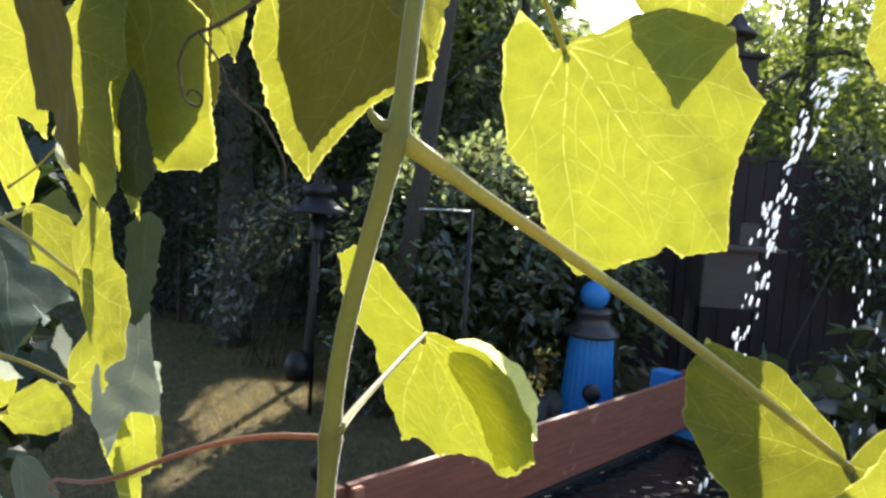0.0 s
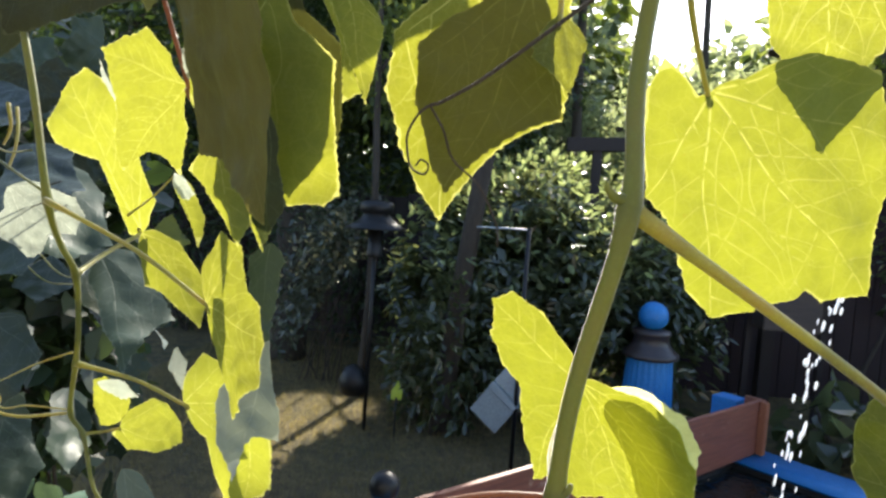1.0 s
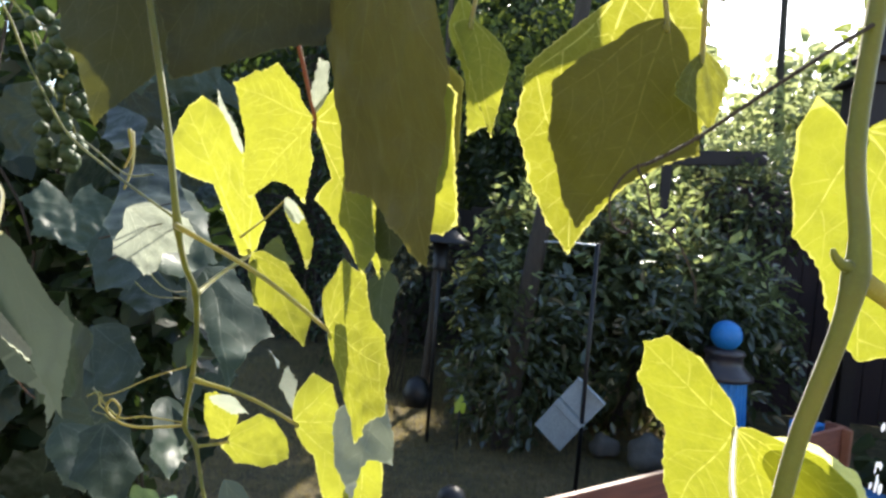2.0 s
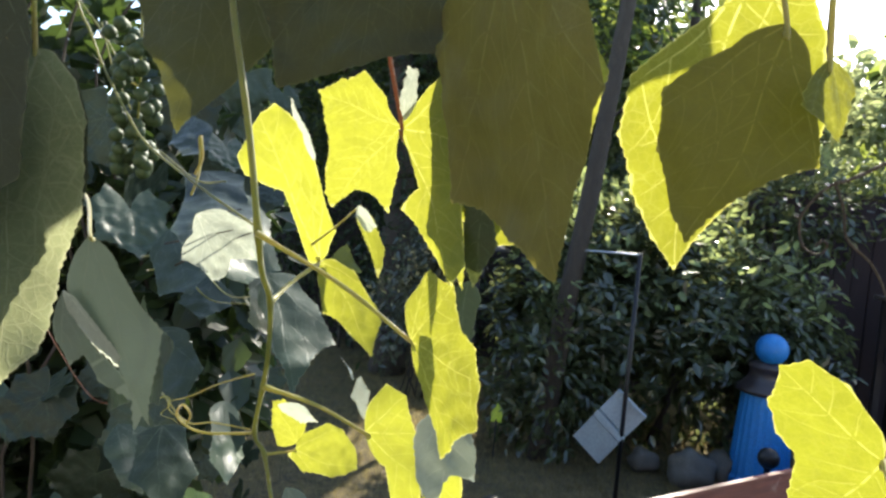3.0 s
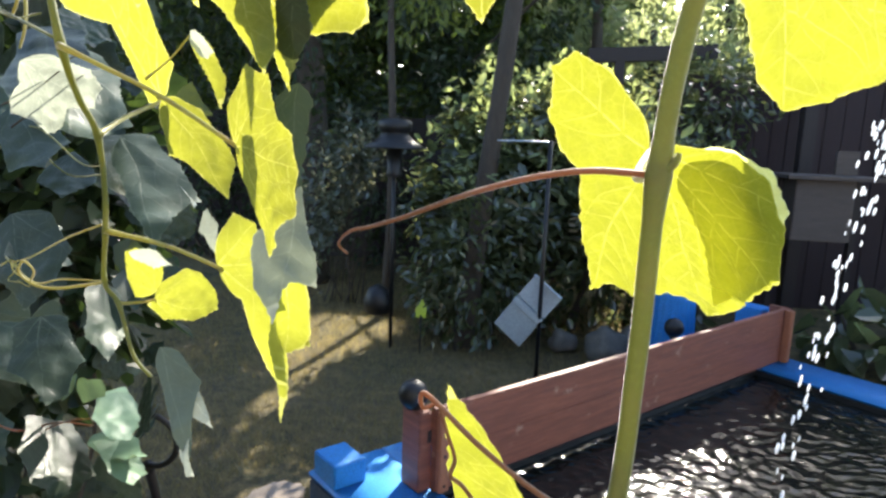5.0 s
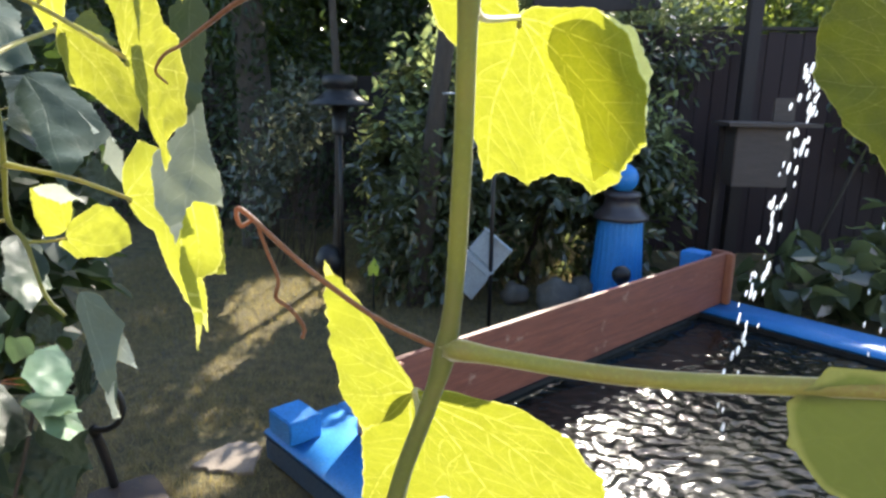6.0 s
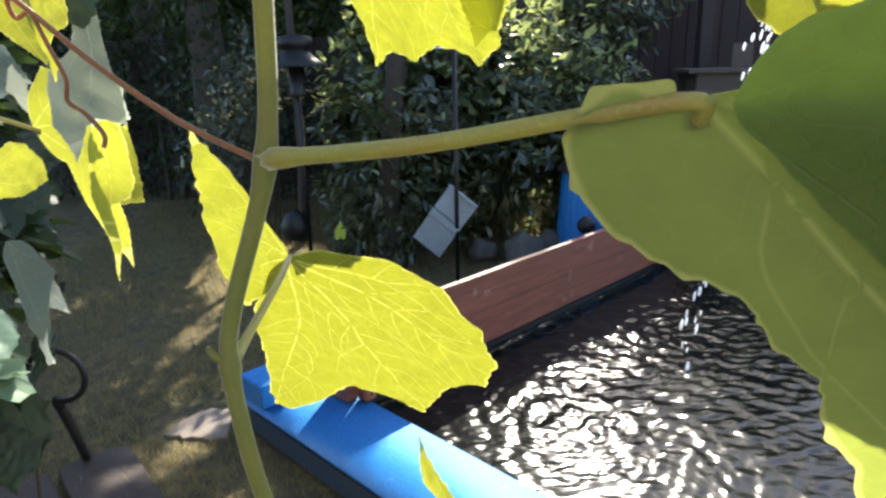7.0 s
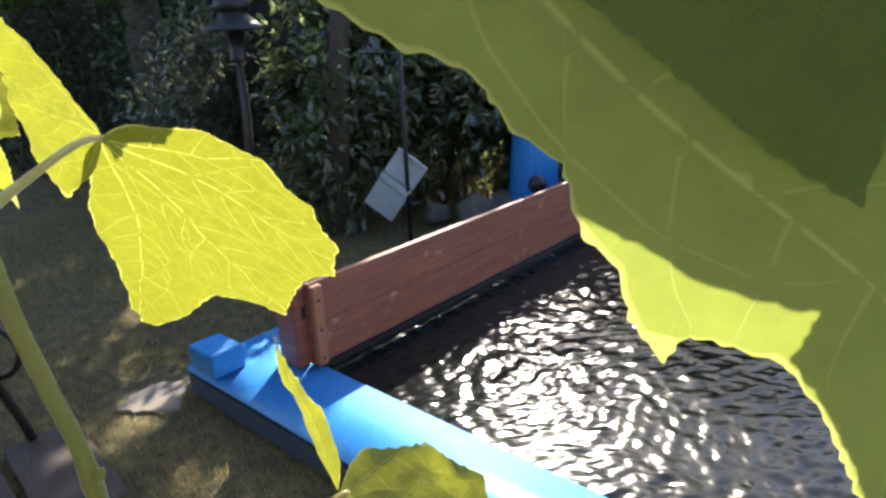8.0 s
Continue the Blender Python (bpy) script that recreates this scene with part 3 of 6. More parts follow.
def build_sign():
    p = thing("panel_on_pole", "pale grey folded panel hung askew on a thin black pole", "garden panel", (0.085, 4.02, 0))
    part("pole", lathe([(0.013, -0.02), (0.013, 1.57)], 10), BLACK, p, smooth=True)
    rod("arm", [(0, 0, 1.56), (-0.15, -0.06, 1.562), (-0.31, -0.13, 1.56)], 0.006, 0.005, GREYPANEL, p, "pale wire arm", sides=6)
    tilt = Matrix.Rotation(radians(-10), 3, "Z") @ Matrix.Rotation(radians(-54), 3, "Y") @ Matrix.Rotation(radians(-8), 3, "X")
    mid = Vector((-0.07, 0.05, 0.515))
    for k, wide, off in ((-1, 0.20, -0.125), (1, 0.17, 0.115)):
        turn = tilt @ Matrix.Rotation(radians(7 * k), 3, "Z")
        part("panel", box((wide, 0.018, 0.22), mid + tilt @ Vector((off, 0, 0)), turn, 0.003), GREYPANEL, p)
    part("ridge", box((0.045, 0.05, 0.222), mid + tilt @ Vector((0, -0.012, 0)), tilt, 0.006), GREYPANEL, p, "raised rib between the panels")
    part("lip", box((0.012, 0.035, 0.222), mid + tilt @ Vector((0.202, -0.024, 0)), tilt, 0.003), GREYPANEL, p)


def build_hook():
    h = thing("hanging_hook", "black iron garden pole with a curled crook", "garden hook", (-1.455, 2.324, 0))
    rod("pole", [(0, 0, -0.02), (0.17, -0.31, 0.30), (0.34, -0.624, 0.60)], 0.017, 0.015, BLACK, h)
    ring = [(0.352 + 0.082 * math.cos(a), -0.624, 0.678 + 0.080 * math.sin(a)) for a in np.linspace(-1.7, 2.9, 16)]
    rod("crook", ring, 0.010, 0.008, BLACK, h, steps=3)


build_feeder()
build_sign()
build_hook()


# ---- right-hand side: fence, posts, nest box ----
def build_fence():
    fence = thing("board_fence", "dark purple-brown stained board fence", "fence", (3.2, 6.75, 0))
    rnd = random.Random(5)
    x = 1.15
    while x < 6.2:
        w = rnd.uniform(0.14, 0.17)
        h = 2.15 + rnd.uniform(-0.02, 0.02)
        part("board", box((w - 0.006, 0.022, h), (x + w / 2 - 3.2, rnd.uniform(-0.004, 0.004), h / 2), bevel=0.003), FENCE, fence)
        x += w
    for z in (0.4, 1.1, 1.9):
        part("rail", box((5.05, 0.04, 0.09), (0.48, 0.035, z), bevel=0.004), FENCE, fence)
    part("backing", box((5.0, 0.01, 2.1), (0.48, 0.024, 1.05), bevel=0), FENCE, fence)
    part("cap", box((5.1, 0.09, 0.035), (0.48, 0, 2.19), bevel=0.005), DARKWOOD, fence)


def build_beam():
    b = thing("timber_frame", "dark timber post carrying a crossbeam above the bushes", "pergola", (0.75, 6.5, 0))
    part("post", box((0.09, 0.09, 2.29), (0, 0, 1.145), bevel=0.006), DARKWOOD, b)
    part("beam", box((1.15, 0.12, 0.13), (0.28, 0, 2.36), Matrix.Rotation(radians(-3), 3, "Y"), 0.006), DARKWOOD, b)


def build_bird_table():
    b = thing("bird_table", "weathered wooden bird table with a box below its shelf", "bird table", (2.4, 5.8, 0))
    part("shelf", box((0.75, 0.42, 0.03), (0, 0, 1.34), bevel=0.005), PALEWOOD, b)
    part("box", box((0.46, 0.30, 0.50), (-0.05, 0.02, 1.072), bevel=0.008), PALEWOOD, b)
    for x in (-0.30, 0.32):
        part("leg", box((0.05, 0.05, 1.32), (x, 0.15, 0.66), bevel=0.004), DARKWOOD, b)
    part("back_board", box((0.18, 0.03, 0.20), (0.18, 0.1, 1.457), bevel=0.004), PALEWOOD, b)


def build_nest_house():
    b = thing("nest_house", "dark wooden bird house with a tiered roof on a tall post", "bird house", (2.45, 6.45, 0))
    part("post", box((0.12, 0.12, 2.70), (0, 0, 1.35), bevel=0.006), DARKWOOD, b)
    part("body", box((0.46, 0.34, 0.36), (0, 0, 2.882), bevel=0.01), DARKWOOD, b)
    part("eaves", box((0.60, 0.46, 0.04), (0, 0, 3.084), bevel=0.01), DARKWOOD, b)
    part("lantern", box((0.22, 0.18, 0.17), (0, 0, 3.19), bevel=0.008), DARKWOOD, b)
    part("roof", lathe([(0.24, 3.277), (0.25, 3.29), (0.17, 3.36), (0.11, 3.47), (0.05, 3.56), (0.01, 3.62)], 8), DARKWOOD, b)


build_fence()
build_beam()
build_bird_table()
build_nest_house()


# ---- bushes and trees ----
def sunny_lawn(p):
    """Leaves that would shade the sunny patch of lawn."""
    k = p[:, 2] / sun_way.z
    gx, gy = p[:, 0] - sun_way.x * k, p[:, 1] - sun_way.y * k
    return ((gx + 1.47) / 0.56) ** 2 + ((gy - 5.0) / 1.0) ** 2 + 0.25 * np.sin(9 * gx + 4 * gy) < 1


def lawn_gap(p):
    """Thin spots in the crowns, through which the sun reaches a patch of lawn, the pond and the tops of the bushes."""
    k = p[:, 2] / sun_way.z
    gx, gy = p[:, 0] - sun_way.x * k, p[:, 1] - sun_way.y * k
    far = (p[:, 1] - 5.4) / sun_way.y
    bx, bz = p[:, 0] - sun_way.x * far, p[:, 2] - sun_way.z * far
    luck = np.random.RandomState(len(p)).rand(len(p))
    lawn = sunny_lawn(p)
    pond = (((gx - 0.45) / 0.85) ** 2 + ((gy - 2.15) / 0.72) ** 2 < 1) & (np.sin(11 * gx + 5 * gy) + np.sin(13 * gy - 4 * gx) > -1.2)
    across = (gx + 0.91) * 0.706 + (gy - 2.56) * 0.708
    along = (gx + 0.91) * 0.708 - (gy - 2.56) * 0.706
    pond &= (across > 0.45) | (along > 1.25) | (np.sin(9 * along + 4 * across) > 0.55)
    tops = (np.abs(bx - 0.2) < 1.35) & (bz > 0.8) & (bz < np.where(bx < -0.5, 1.45, 2.3))
    rose = (np.abs(bx + 1.6) < 0.6) & (bz > 0.5) & (bz < 1.1)
    back = (p[:, 1] - 10.4) / sun_way.y
    hedge = (np.abs(p[:, 0] - sun_way.x * back - 1.1) < 1.2) & (np.abs(p[:, 2] - sun_way.z * back - 2.75) < 0.55) & (p[:, 1] > 11.3)
    near = (p[:, 1] - 0.7) / sun_way.y
    vine_part = (np.abs(p[:, 0] - sun_way.x * near + 0.58) < 0.22) & (np.abs(p[:, 2] - sun_way.z * near - 1.62) < 0.25)
    return ~(lawn | pond | vine_part | (hedge & (luck < 0.55)) | (tops & (luck < 0.95)) | (rose & (luck < 0.85)))


def build_bush(name, label, at, blobs, count, size, mat, seed, stems=7, lit=0.0, stem_r=0.022, stem_mat=None, whorls=0, **kw):
    b = thing(name, label, "bush", (*at, 0))
    rnd = random.Random(seed)
    blobs = [((c[0] - at[0], c[1] - at[1], c[2]), r) for c, r in blobs]
    for k in range(stems):
        c, r = blobs[k % len(blobs)]
        top = (c[0] + rnd.uniform(-0.6, 0.6) * r[0], c[1] + rnd.uniform(-0.6, 0.6) * r[1], c[2] + 0.5 * r[2])
        foot = (c[0] * 0.7 + rnd.uniform(-0.1, 0.1), c[1] * 0.7 + rnd.uniform(-0.1, 0.1), -0.03)
        mid = tuple((p + q) / 2 + rnd.uniform(-0.08, 0.08) for p, q in zip(foot, top))
        rod("stem", [foot, mid, top], stem_r, stem_r * 0.36, stem_mat or BARK, b, sides=6, steps=4)
    scatter_leaves("leaves", blobs, count, size, mat, seed, b, **kw)
    if whorls:
        scatter_whorls("rosette_foliage", blobs, whorls, size, mat, seed + 90, b)
    if lit:
        # paler leaves only high up, where their colour stands in for sun
        scatter_leaves("young_leaves", [((c[0], c[1], c[2] + 0.15), r) for c, r in blobs], int(count * lit), size * 0.9, BUSH_LIT, seed + 50, b, "light green top leaves, sunlight put into their colour", shell=0.12, keep=lambda p: p[:, 2] > 1.1)


build_bush("rhododendron", "large dark glossy evergreen bush with sunlit light leaves on top", (0.1, 5.45),
           [((-0.15, 5.45, 0.85), (0.75, 0.6, 0.95)), ((0.55, 5.5, 0.9), (0.75, 0.6, 0.85)), ((1.15, 5.75, 0.7), (0.6, 0.5, 0.75)), ((0.1, 5.6, 1.5), (0.55, 0.5, 0.5)), ((-0.35, 5.75, 1.45), (0.45, 0.4, 0.45))],
           4800, 0.12, BUSH, 3, 9, 0.42, whorls=1700)
# The hedge takes the lit leaf colour throughout, as if sun reached it all.
build_bush("bay_hedge", "sunlit light green hedge behind the dark bush", (-0.1, 7.0),
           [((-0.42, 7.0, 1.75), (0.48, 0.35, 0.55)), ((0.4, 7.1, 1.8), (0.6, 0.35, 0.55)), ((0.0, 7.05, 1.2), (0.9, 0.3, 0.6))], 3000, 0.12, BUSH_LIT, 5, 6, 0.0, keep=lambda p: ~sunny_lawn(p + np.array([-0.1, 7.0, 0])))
build_bush("laurel_bush", "low leafy bush beside the feeder pole", (-0.62, 5.05),
           [((-0.6, 5.1, 0.42), (0.36, 0.35, 0.45)), ((-0.35, 5.3, 0.7), (0.35, 0.35, 0.5)), ((-0.38, 4.82, 0.62), (0.34, 0.3, 0.68))], 3000, 0.09, BUSH, 4, 5, 0.1)
build_bush("rose_bush", "loose shrub with thin stems and small shiny leaves", (-1.75, 5.85),
           [((-1.75, 5.8, 0.75), (0.5, 0.4, 0.6)), ((-1.55, 5.9, 1.3), (0.4, 0.35, 0.5)), ((-1.5, 5.75, 0.55), (0.3, 0.3, 0.4))], 3600, 0.075, ROSE, 6, 14, 0.0, 0.006, BARK, shell=0.95, keep=lambda p: ~sunny_lawn(p + np.array([-1.75, 5.85, 0])))
build_bush("hosta_clump", "broad-leaved grey-green plants beside the pond", (2.75, 5.0),
           [((2.5, 4.9, 0.22), (0.45, 0.4, 0.28)), ((3.2, 4.6, 0.25), (0.5, 0.5, 0.32)), ((3.5, 5.3, 0.4), (0.5, 0.4, 0.5))], 420, 0.24, BUSH, 8, 3, 0.0, slim=0.7)
build_bush("fence_climber", "climbing shrub in front of the fence", (1.6, 6.4),
           [((1.35, 6.45, 1.3), (0.45, 0.25, 0.8)), ((1.6, 6.5, 2.0), (0.6, 0.3, 0.45)), ((3.9, 6.5, 1.7), (0.55, 0.25, 0.8)), ((4.6, 6.4, 1.2), (0.5, 0.3, 0.9))], 3600, 0.10, BUSH, 9, 6, 0.0)


def build_tree(name, label, at, height, lean, r, crown, count, size, mat, seed, bark=BARK, keep=None):
    t = thing(name, label, "tree", (*at, 0))
    pts = [(lean[0] * s + 0.05 * math.sin(5 * s + seed), lean[1] * s, height * s - 0.05) for s in (0, 0.2, 0.4, 0.6, 0.8, 1.0)]
    rod("trunk", pts, r, r * 0.45, bark, t, sides=14, rough=0.05, seed=seed)
    rnd = random.Random(seed)
    local = [((c[0] - at[0], c[1] - at[1], c[2]), q) for c, q in crown]
    for k, (c, q) in enumerate(local):
        s = rnd.uniform(0.55, 0.95)
        foot = Vector((lean[0] * s, lean[1] * s, height * s))
        rod("limb", [foot, (foot + Vector(c)) / 2 + Vector((0, 0, 0.15)), c], r * 0.4, r * 0.12, bark, t, sides=7, steps=4)
    shift = np.array([at[0], at[1], 0.0])
    scatter_leaves("crown", local, count, size, mat, seed, t, keep=(lambda p: keep(p + shift)) if keep else None)


build_tree("leaning_tree", "slim dark tree trunk rising out of the bushes", (-0.40, 4.80), 5.5, (0.36, 0.1), 0.082,
           [((-0.6, 7.2, 4.3), (1.3, 1.0, 0.9)), ((0.5, 7.0, 5.4), (1.0, 0.9, 0.7)), ((-1.6, 7.0, 3.4), (0.9, 0.8, 0.8))], 5200, 0.13, DARKLEAF, 11, keep=lawn_gap)
build_tree("ivy_tree", "old trunk wrapped in ivy", (-2.2, 6.6), 5.0, (-0.3, 0.2), 0.20,
           [((-2.25, 6.55, 1.2), (0.36, 0.36, 1.3)), ((-2.4, 6.6, 2.9), (0.5, 0.45, 1.0)), ((-2.9, 7.0, 4.2), (1.4, 1.1, 0.9)), ((-1.5, 7.6, 3.6), (1.0, 0.8, 0.9))], 7500, 0.10, DARKLEAF, 12, keep=lawn_gap)
build_tree("pale_sapling", "thin pale trunk behind the feeder", (-1.24, 5.5), 4.2, (0.08, 0.0), 0.04,
           [((-1.0, 5.7, 2.9), (0.55, 0.5, 0.5)), ((-0.8, 6.0, 3.6), (0.8, 0.6, 0.5))], 1300, 0.10, TREELEAF, 13, keep=lawn_gap)
build_tree("far_tree", "dark broad-leaved tree at the end of the garden", (-3.8, 9.0), 6.5, (0.1, 0.0), 0.22,
           [((-4.0, 9.0, 3.6), (1.8, 1.2, 1.4)), ((-2.2, 9.2, 4.6), (1.7, 1.1, 1.2)), ((-5.5, 8.0, 3.0), (1.5, 1.2, 1.6)), ((-3.8, 9.0, 5.8), (1.8, 1.2, 1.0))], 7000, 0.18, DARKLEAF, 14, keep=lawn_gap)
build_tree("far_tree", "dark broad-leaved tree at the end of the garden", (1.0, 9.7), 6.5, (-0.3, 0.0), 0.10,
           [((-0.7, 9.6, 3.4), (1.5, 1.0, 1.2)), ((0.2, 9.8, 4.8), (1.2, 1.0, 1.1)), ((-1.6, 9.5, 5.6), (1.5, 1.0, 1.0)), ((-1.0, 9.4, 2.4), (0.8, 0.8, 0.8))], 9000, 0.17, DARKLEAF, 15, keep=lawn_gap)
build_tree("light_tree", "light green tree beyond the fence in full sun", (4.6, 9.0), 5.0, (-0.2, 0.0), 0.14,
           [((4.2, 9.0, 3.2), (1.0, 0.8, 0.9)), ((5.4, 9.0, 3.6), (1.1, 0.9, 1.2)), ((4.8, 9.2, 4.8), (1.1, 0.9, 0.9)), ((3.4, 9.4, 2.5), (0.8, 0.6, 0.5))], 4200, 0.13, TREELEAF, 16)
# Added tree: its unseen crown keeps sun and bright sky off the water.
build_tree("far_tree", "tall tree with its crown out of view, added to darken the pond", (3.6, 13.9), 7.6, (-0.1, -0.2), 0.11,
           [((3.5, 13.5, 7.55), (0.85, 0.7, 0.5)), ((3.9, 13.6, 7.2), (0.6, 0.6, 0.4))], 900, 0.2, DARKLEAF, 18)
build_tree("light_tree", "light green tree beyond the hedge, sun and haze put into its colour", (1.6, 10.5), 3.2, (0.1, 0.0), 0.12,
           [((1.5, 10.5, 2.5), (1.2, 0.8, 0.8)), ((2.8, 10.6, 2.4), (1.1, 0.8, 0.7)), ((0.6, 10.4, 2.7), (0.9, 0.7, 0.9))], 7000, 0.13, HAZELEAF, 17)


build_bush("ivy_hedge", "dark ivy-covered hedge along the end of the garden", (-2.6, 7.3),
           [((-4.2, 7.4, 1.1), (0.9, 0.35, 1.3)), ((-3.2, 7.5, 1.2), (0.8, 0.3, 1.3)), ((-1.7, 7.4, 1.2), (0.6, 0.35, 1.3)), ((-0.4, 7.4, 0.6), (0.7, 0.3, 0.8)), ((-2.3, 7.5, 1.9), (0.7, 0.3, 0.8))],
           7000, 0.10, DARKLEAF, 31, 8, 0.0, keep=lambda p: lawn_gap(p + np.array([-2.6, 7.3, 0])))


def build_far_woods():
    """Woods beyond the garden: tall and dark ahead, low where the sun stands, sunlit at the other side, with sun and
    haze put into the pale leaf colour.
    """
    blobs = []
    rnd = random.Random(17)
    for k in range(26):
        x = -9 + 0.72 * k + rnd.uniform(-0.2, 0.2)
        low = 1.6 < x < 4.3
        top = 3.9 if low else (5.6 + rnd.uniform(-0.5, 0.8) if x <= 1.6 else 4.9)
        z = 0.8
        while z < top:
            blobs.append(((x, 12.5 + rnd.uniform(-0.6, 0.6), z), (0.85, 0.6, 0.8)))
            z += 0.95
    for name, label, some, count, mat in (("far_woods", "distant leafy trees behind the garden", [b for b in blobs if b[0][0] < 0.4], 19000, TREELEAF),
                                          ("sunlit_woods", "distant trees with sun and haze put into their pale green", [b for b in blobs if b[0][0] >= 0.4], 14000, HAZELEAF)):
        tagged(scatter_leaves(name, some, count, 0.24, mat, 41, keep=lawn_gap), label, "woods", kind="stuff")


build_far_woods()


def build_deep_woods():
    """The depth of the woods behind: closed and dark, but open where the sun stands; shade and sun are put into the
    leaf colours.
    """
    rnd = random.Random(23)
    blobs, x = [], -1.0
    while x < 9:
        z = 1.5
        while z < (4.6 if 2.2 < x < 4.6 else 5.6) - rnd.uniform(0, 0.5):
            blobs.append(((x, 16.0 + rnd.uniform(-0.5, 0.5), z), (0.9, 0.6, 0.8)))
            z += 0.9
        x += 0.8
    tagged(scatter_leaves("pale_woods", blobs, 9000, 0.36, HAZELEAF, 47, slim=0.7), "woods far beyond the garden, haze put into their pale leaf colour", "woods", kind="stuff")
    # dark and light stretches: shade and sun set by the choice of leaf colour
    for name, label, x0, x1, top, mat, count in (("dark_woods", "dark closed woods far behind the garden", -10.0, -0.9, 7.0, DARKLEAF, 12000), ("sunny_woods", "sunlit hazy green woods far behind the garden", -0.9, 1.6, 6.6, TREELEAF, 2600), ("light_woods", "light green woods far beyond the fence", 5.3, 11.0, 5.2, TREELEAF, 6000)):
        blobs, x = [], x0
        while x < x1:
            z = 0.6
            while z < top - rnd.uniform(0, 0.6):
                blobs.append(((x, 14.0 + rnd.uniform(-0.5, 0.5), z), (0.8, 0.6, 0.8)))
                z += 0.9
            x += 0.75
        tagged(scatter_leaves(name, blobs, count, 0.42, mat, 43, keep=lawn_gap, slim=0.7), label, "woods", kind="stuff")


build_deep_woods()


def build_shade_boards():
    # black boards added as a backdrop where there is only deep shade
    fence = thing("shade_boards", "black boards added to stand in for the deep shade behind the hedge", "fence", (-3.0, 7.9, 0))
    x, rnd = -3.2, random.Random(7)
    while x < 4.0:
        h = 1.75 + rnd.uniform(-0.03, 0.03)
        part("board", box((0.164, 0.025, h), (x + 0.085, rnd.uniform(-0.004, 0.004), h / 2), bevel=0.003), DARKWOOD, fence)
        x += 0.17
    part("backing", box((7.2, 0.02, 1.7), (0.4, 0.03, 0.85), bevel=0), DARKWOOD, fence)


build_shade_boards()


def build_rock(at, size, seed):
    bm = bmesh.new()
    bmesh.ops.create_icosphere(bm, subdivisions=3, radius=1)
    for v in bm.verts:
        n = noise.noise(v.co * 1.3 + Vector((seed, 0, 0))) * 0.35 + noise.noise(v.co * 4 + Vector((seed, 3, 0))) * 0.08
        v.co = Vector((v.co.x * size[0], v.co.y * size[1], v.co.z * size[2])) * (1 + n)
    ob = part("rock", bm, STONE, smooth=True)
    ob.location = (*at, size[2] * 0.55)
    tagged(ob, "rounded grey garden rock beside the bushes", "rock", "rocks by the bushes")


build_rock((0.60, 4.80), (0.16, 0.13, 0.14), 1)
build_rock((0.85, 5.0), (0.14, 0.12, 0.12), 4)
build_rock((0.30, 4.95), (0.11, 0.10, 0.09), 9)


def build_flagstone(name, label, category, group, corners, top, mat, seed, rough=0.012):
    """A slab sunk into the lawn, with worn, uneven edges."""
    bm, rnd = bmesh.new(), random.Random(seed)
    mid = sum((Vector((*c, 0)) for c in corners), Vector()) / len(corners)
    rim = []
    for a, b in zip(corners, corners[1:] + corners[:1]):
        for k in range(6):
            p = Vector((*a, 0)).lerp(Vector((*b, 0)), k / 6) - mid
            rim.append(p * (1 - 0.05 * (k == 0)) + Vector((rnd.uniform(-rough, rough), rnd.uniform(-rough, rough), 0)))
    n = len(rim)
    rings = [[bm.verts.new(p * q + Vector((0, 0, z))) for p in rim] for q, z in ((1.02, -0.05), (1.0, top - 0.006), (0.97, top))]
    for lo, hi in zip(rings, rings[1:]):
        for k in range(n):
            bm.faces.new((lo[k], lo[(k + 1) % n], hi[(k + 1) % n], hi[k]))
    bm.faces.new(rings[-1])
    ob = part(name, bm, mat)
    ob.location = mid
    tagged(ob, label, category, group)


build_flagstone("stepping_stone", "pale worn stepping stone sunk into the lawn", "paving stone", "", [(-1.21, 2.48), (-1.13, 2.69), (-0.97, 2.70), (-0.93, 2.46), (-1.03, 2.44)], -0.004, PAVING, 3, 0.012)
SLAB_A, SLAB_B = Vector((0.643, -0.766)), Vector((-0.766, -0.643))
for k in range(2):
    corner = Vector((-1.325, 2.393)) + SLAB_B * 0.285 * k
    build_flagstone("board_slab", "flat dark brown board laid on the lawn", "board", "boards on the lawn", [tuple(corner), tuple(corner + SLAB_A * 0.62), tuple(corner + SLAB_A * 0.62 + SLAB_B * 0.26), tuple(corner + SLAB_B * 0.26)], 0.02, BOXWOOD, 5 + k, 0.004)


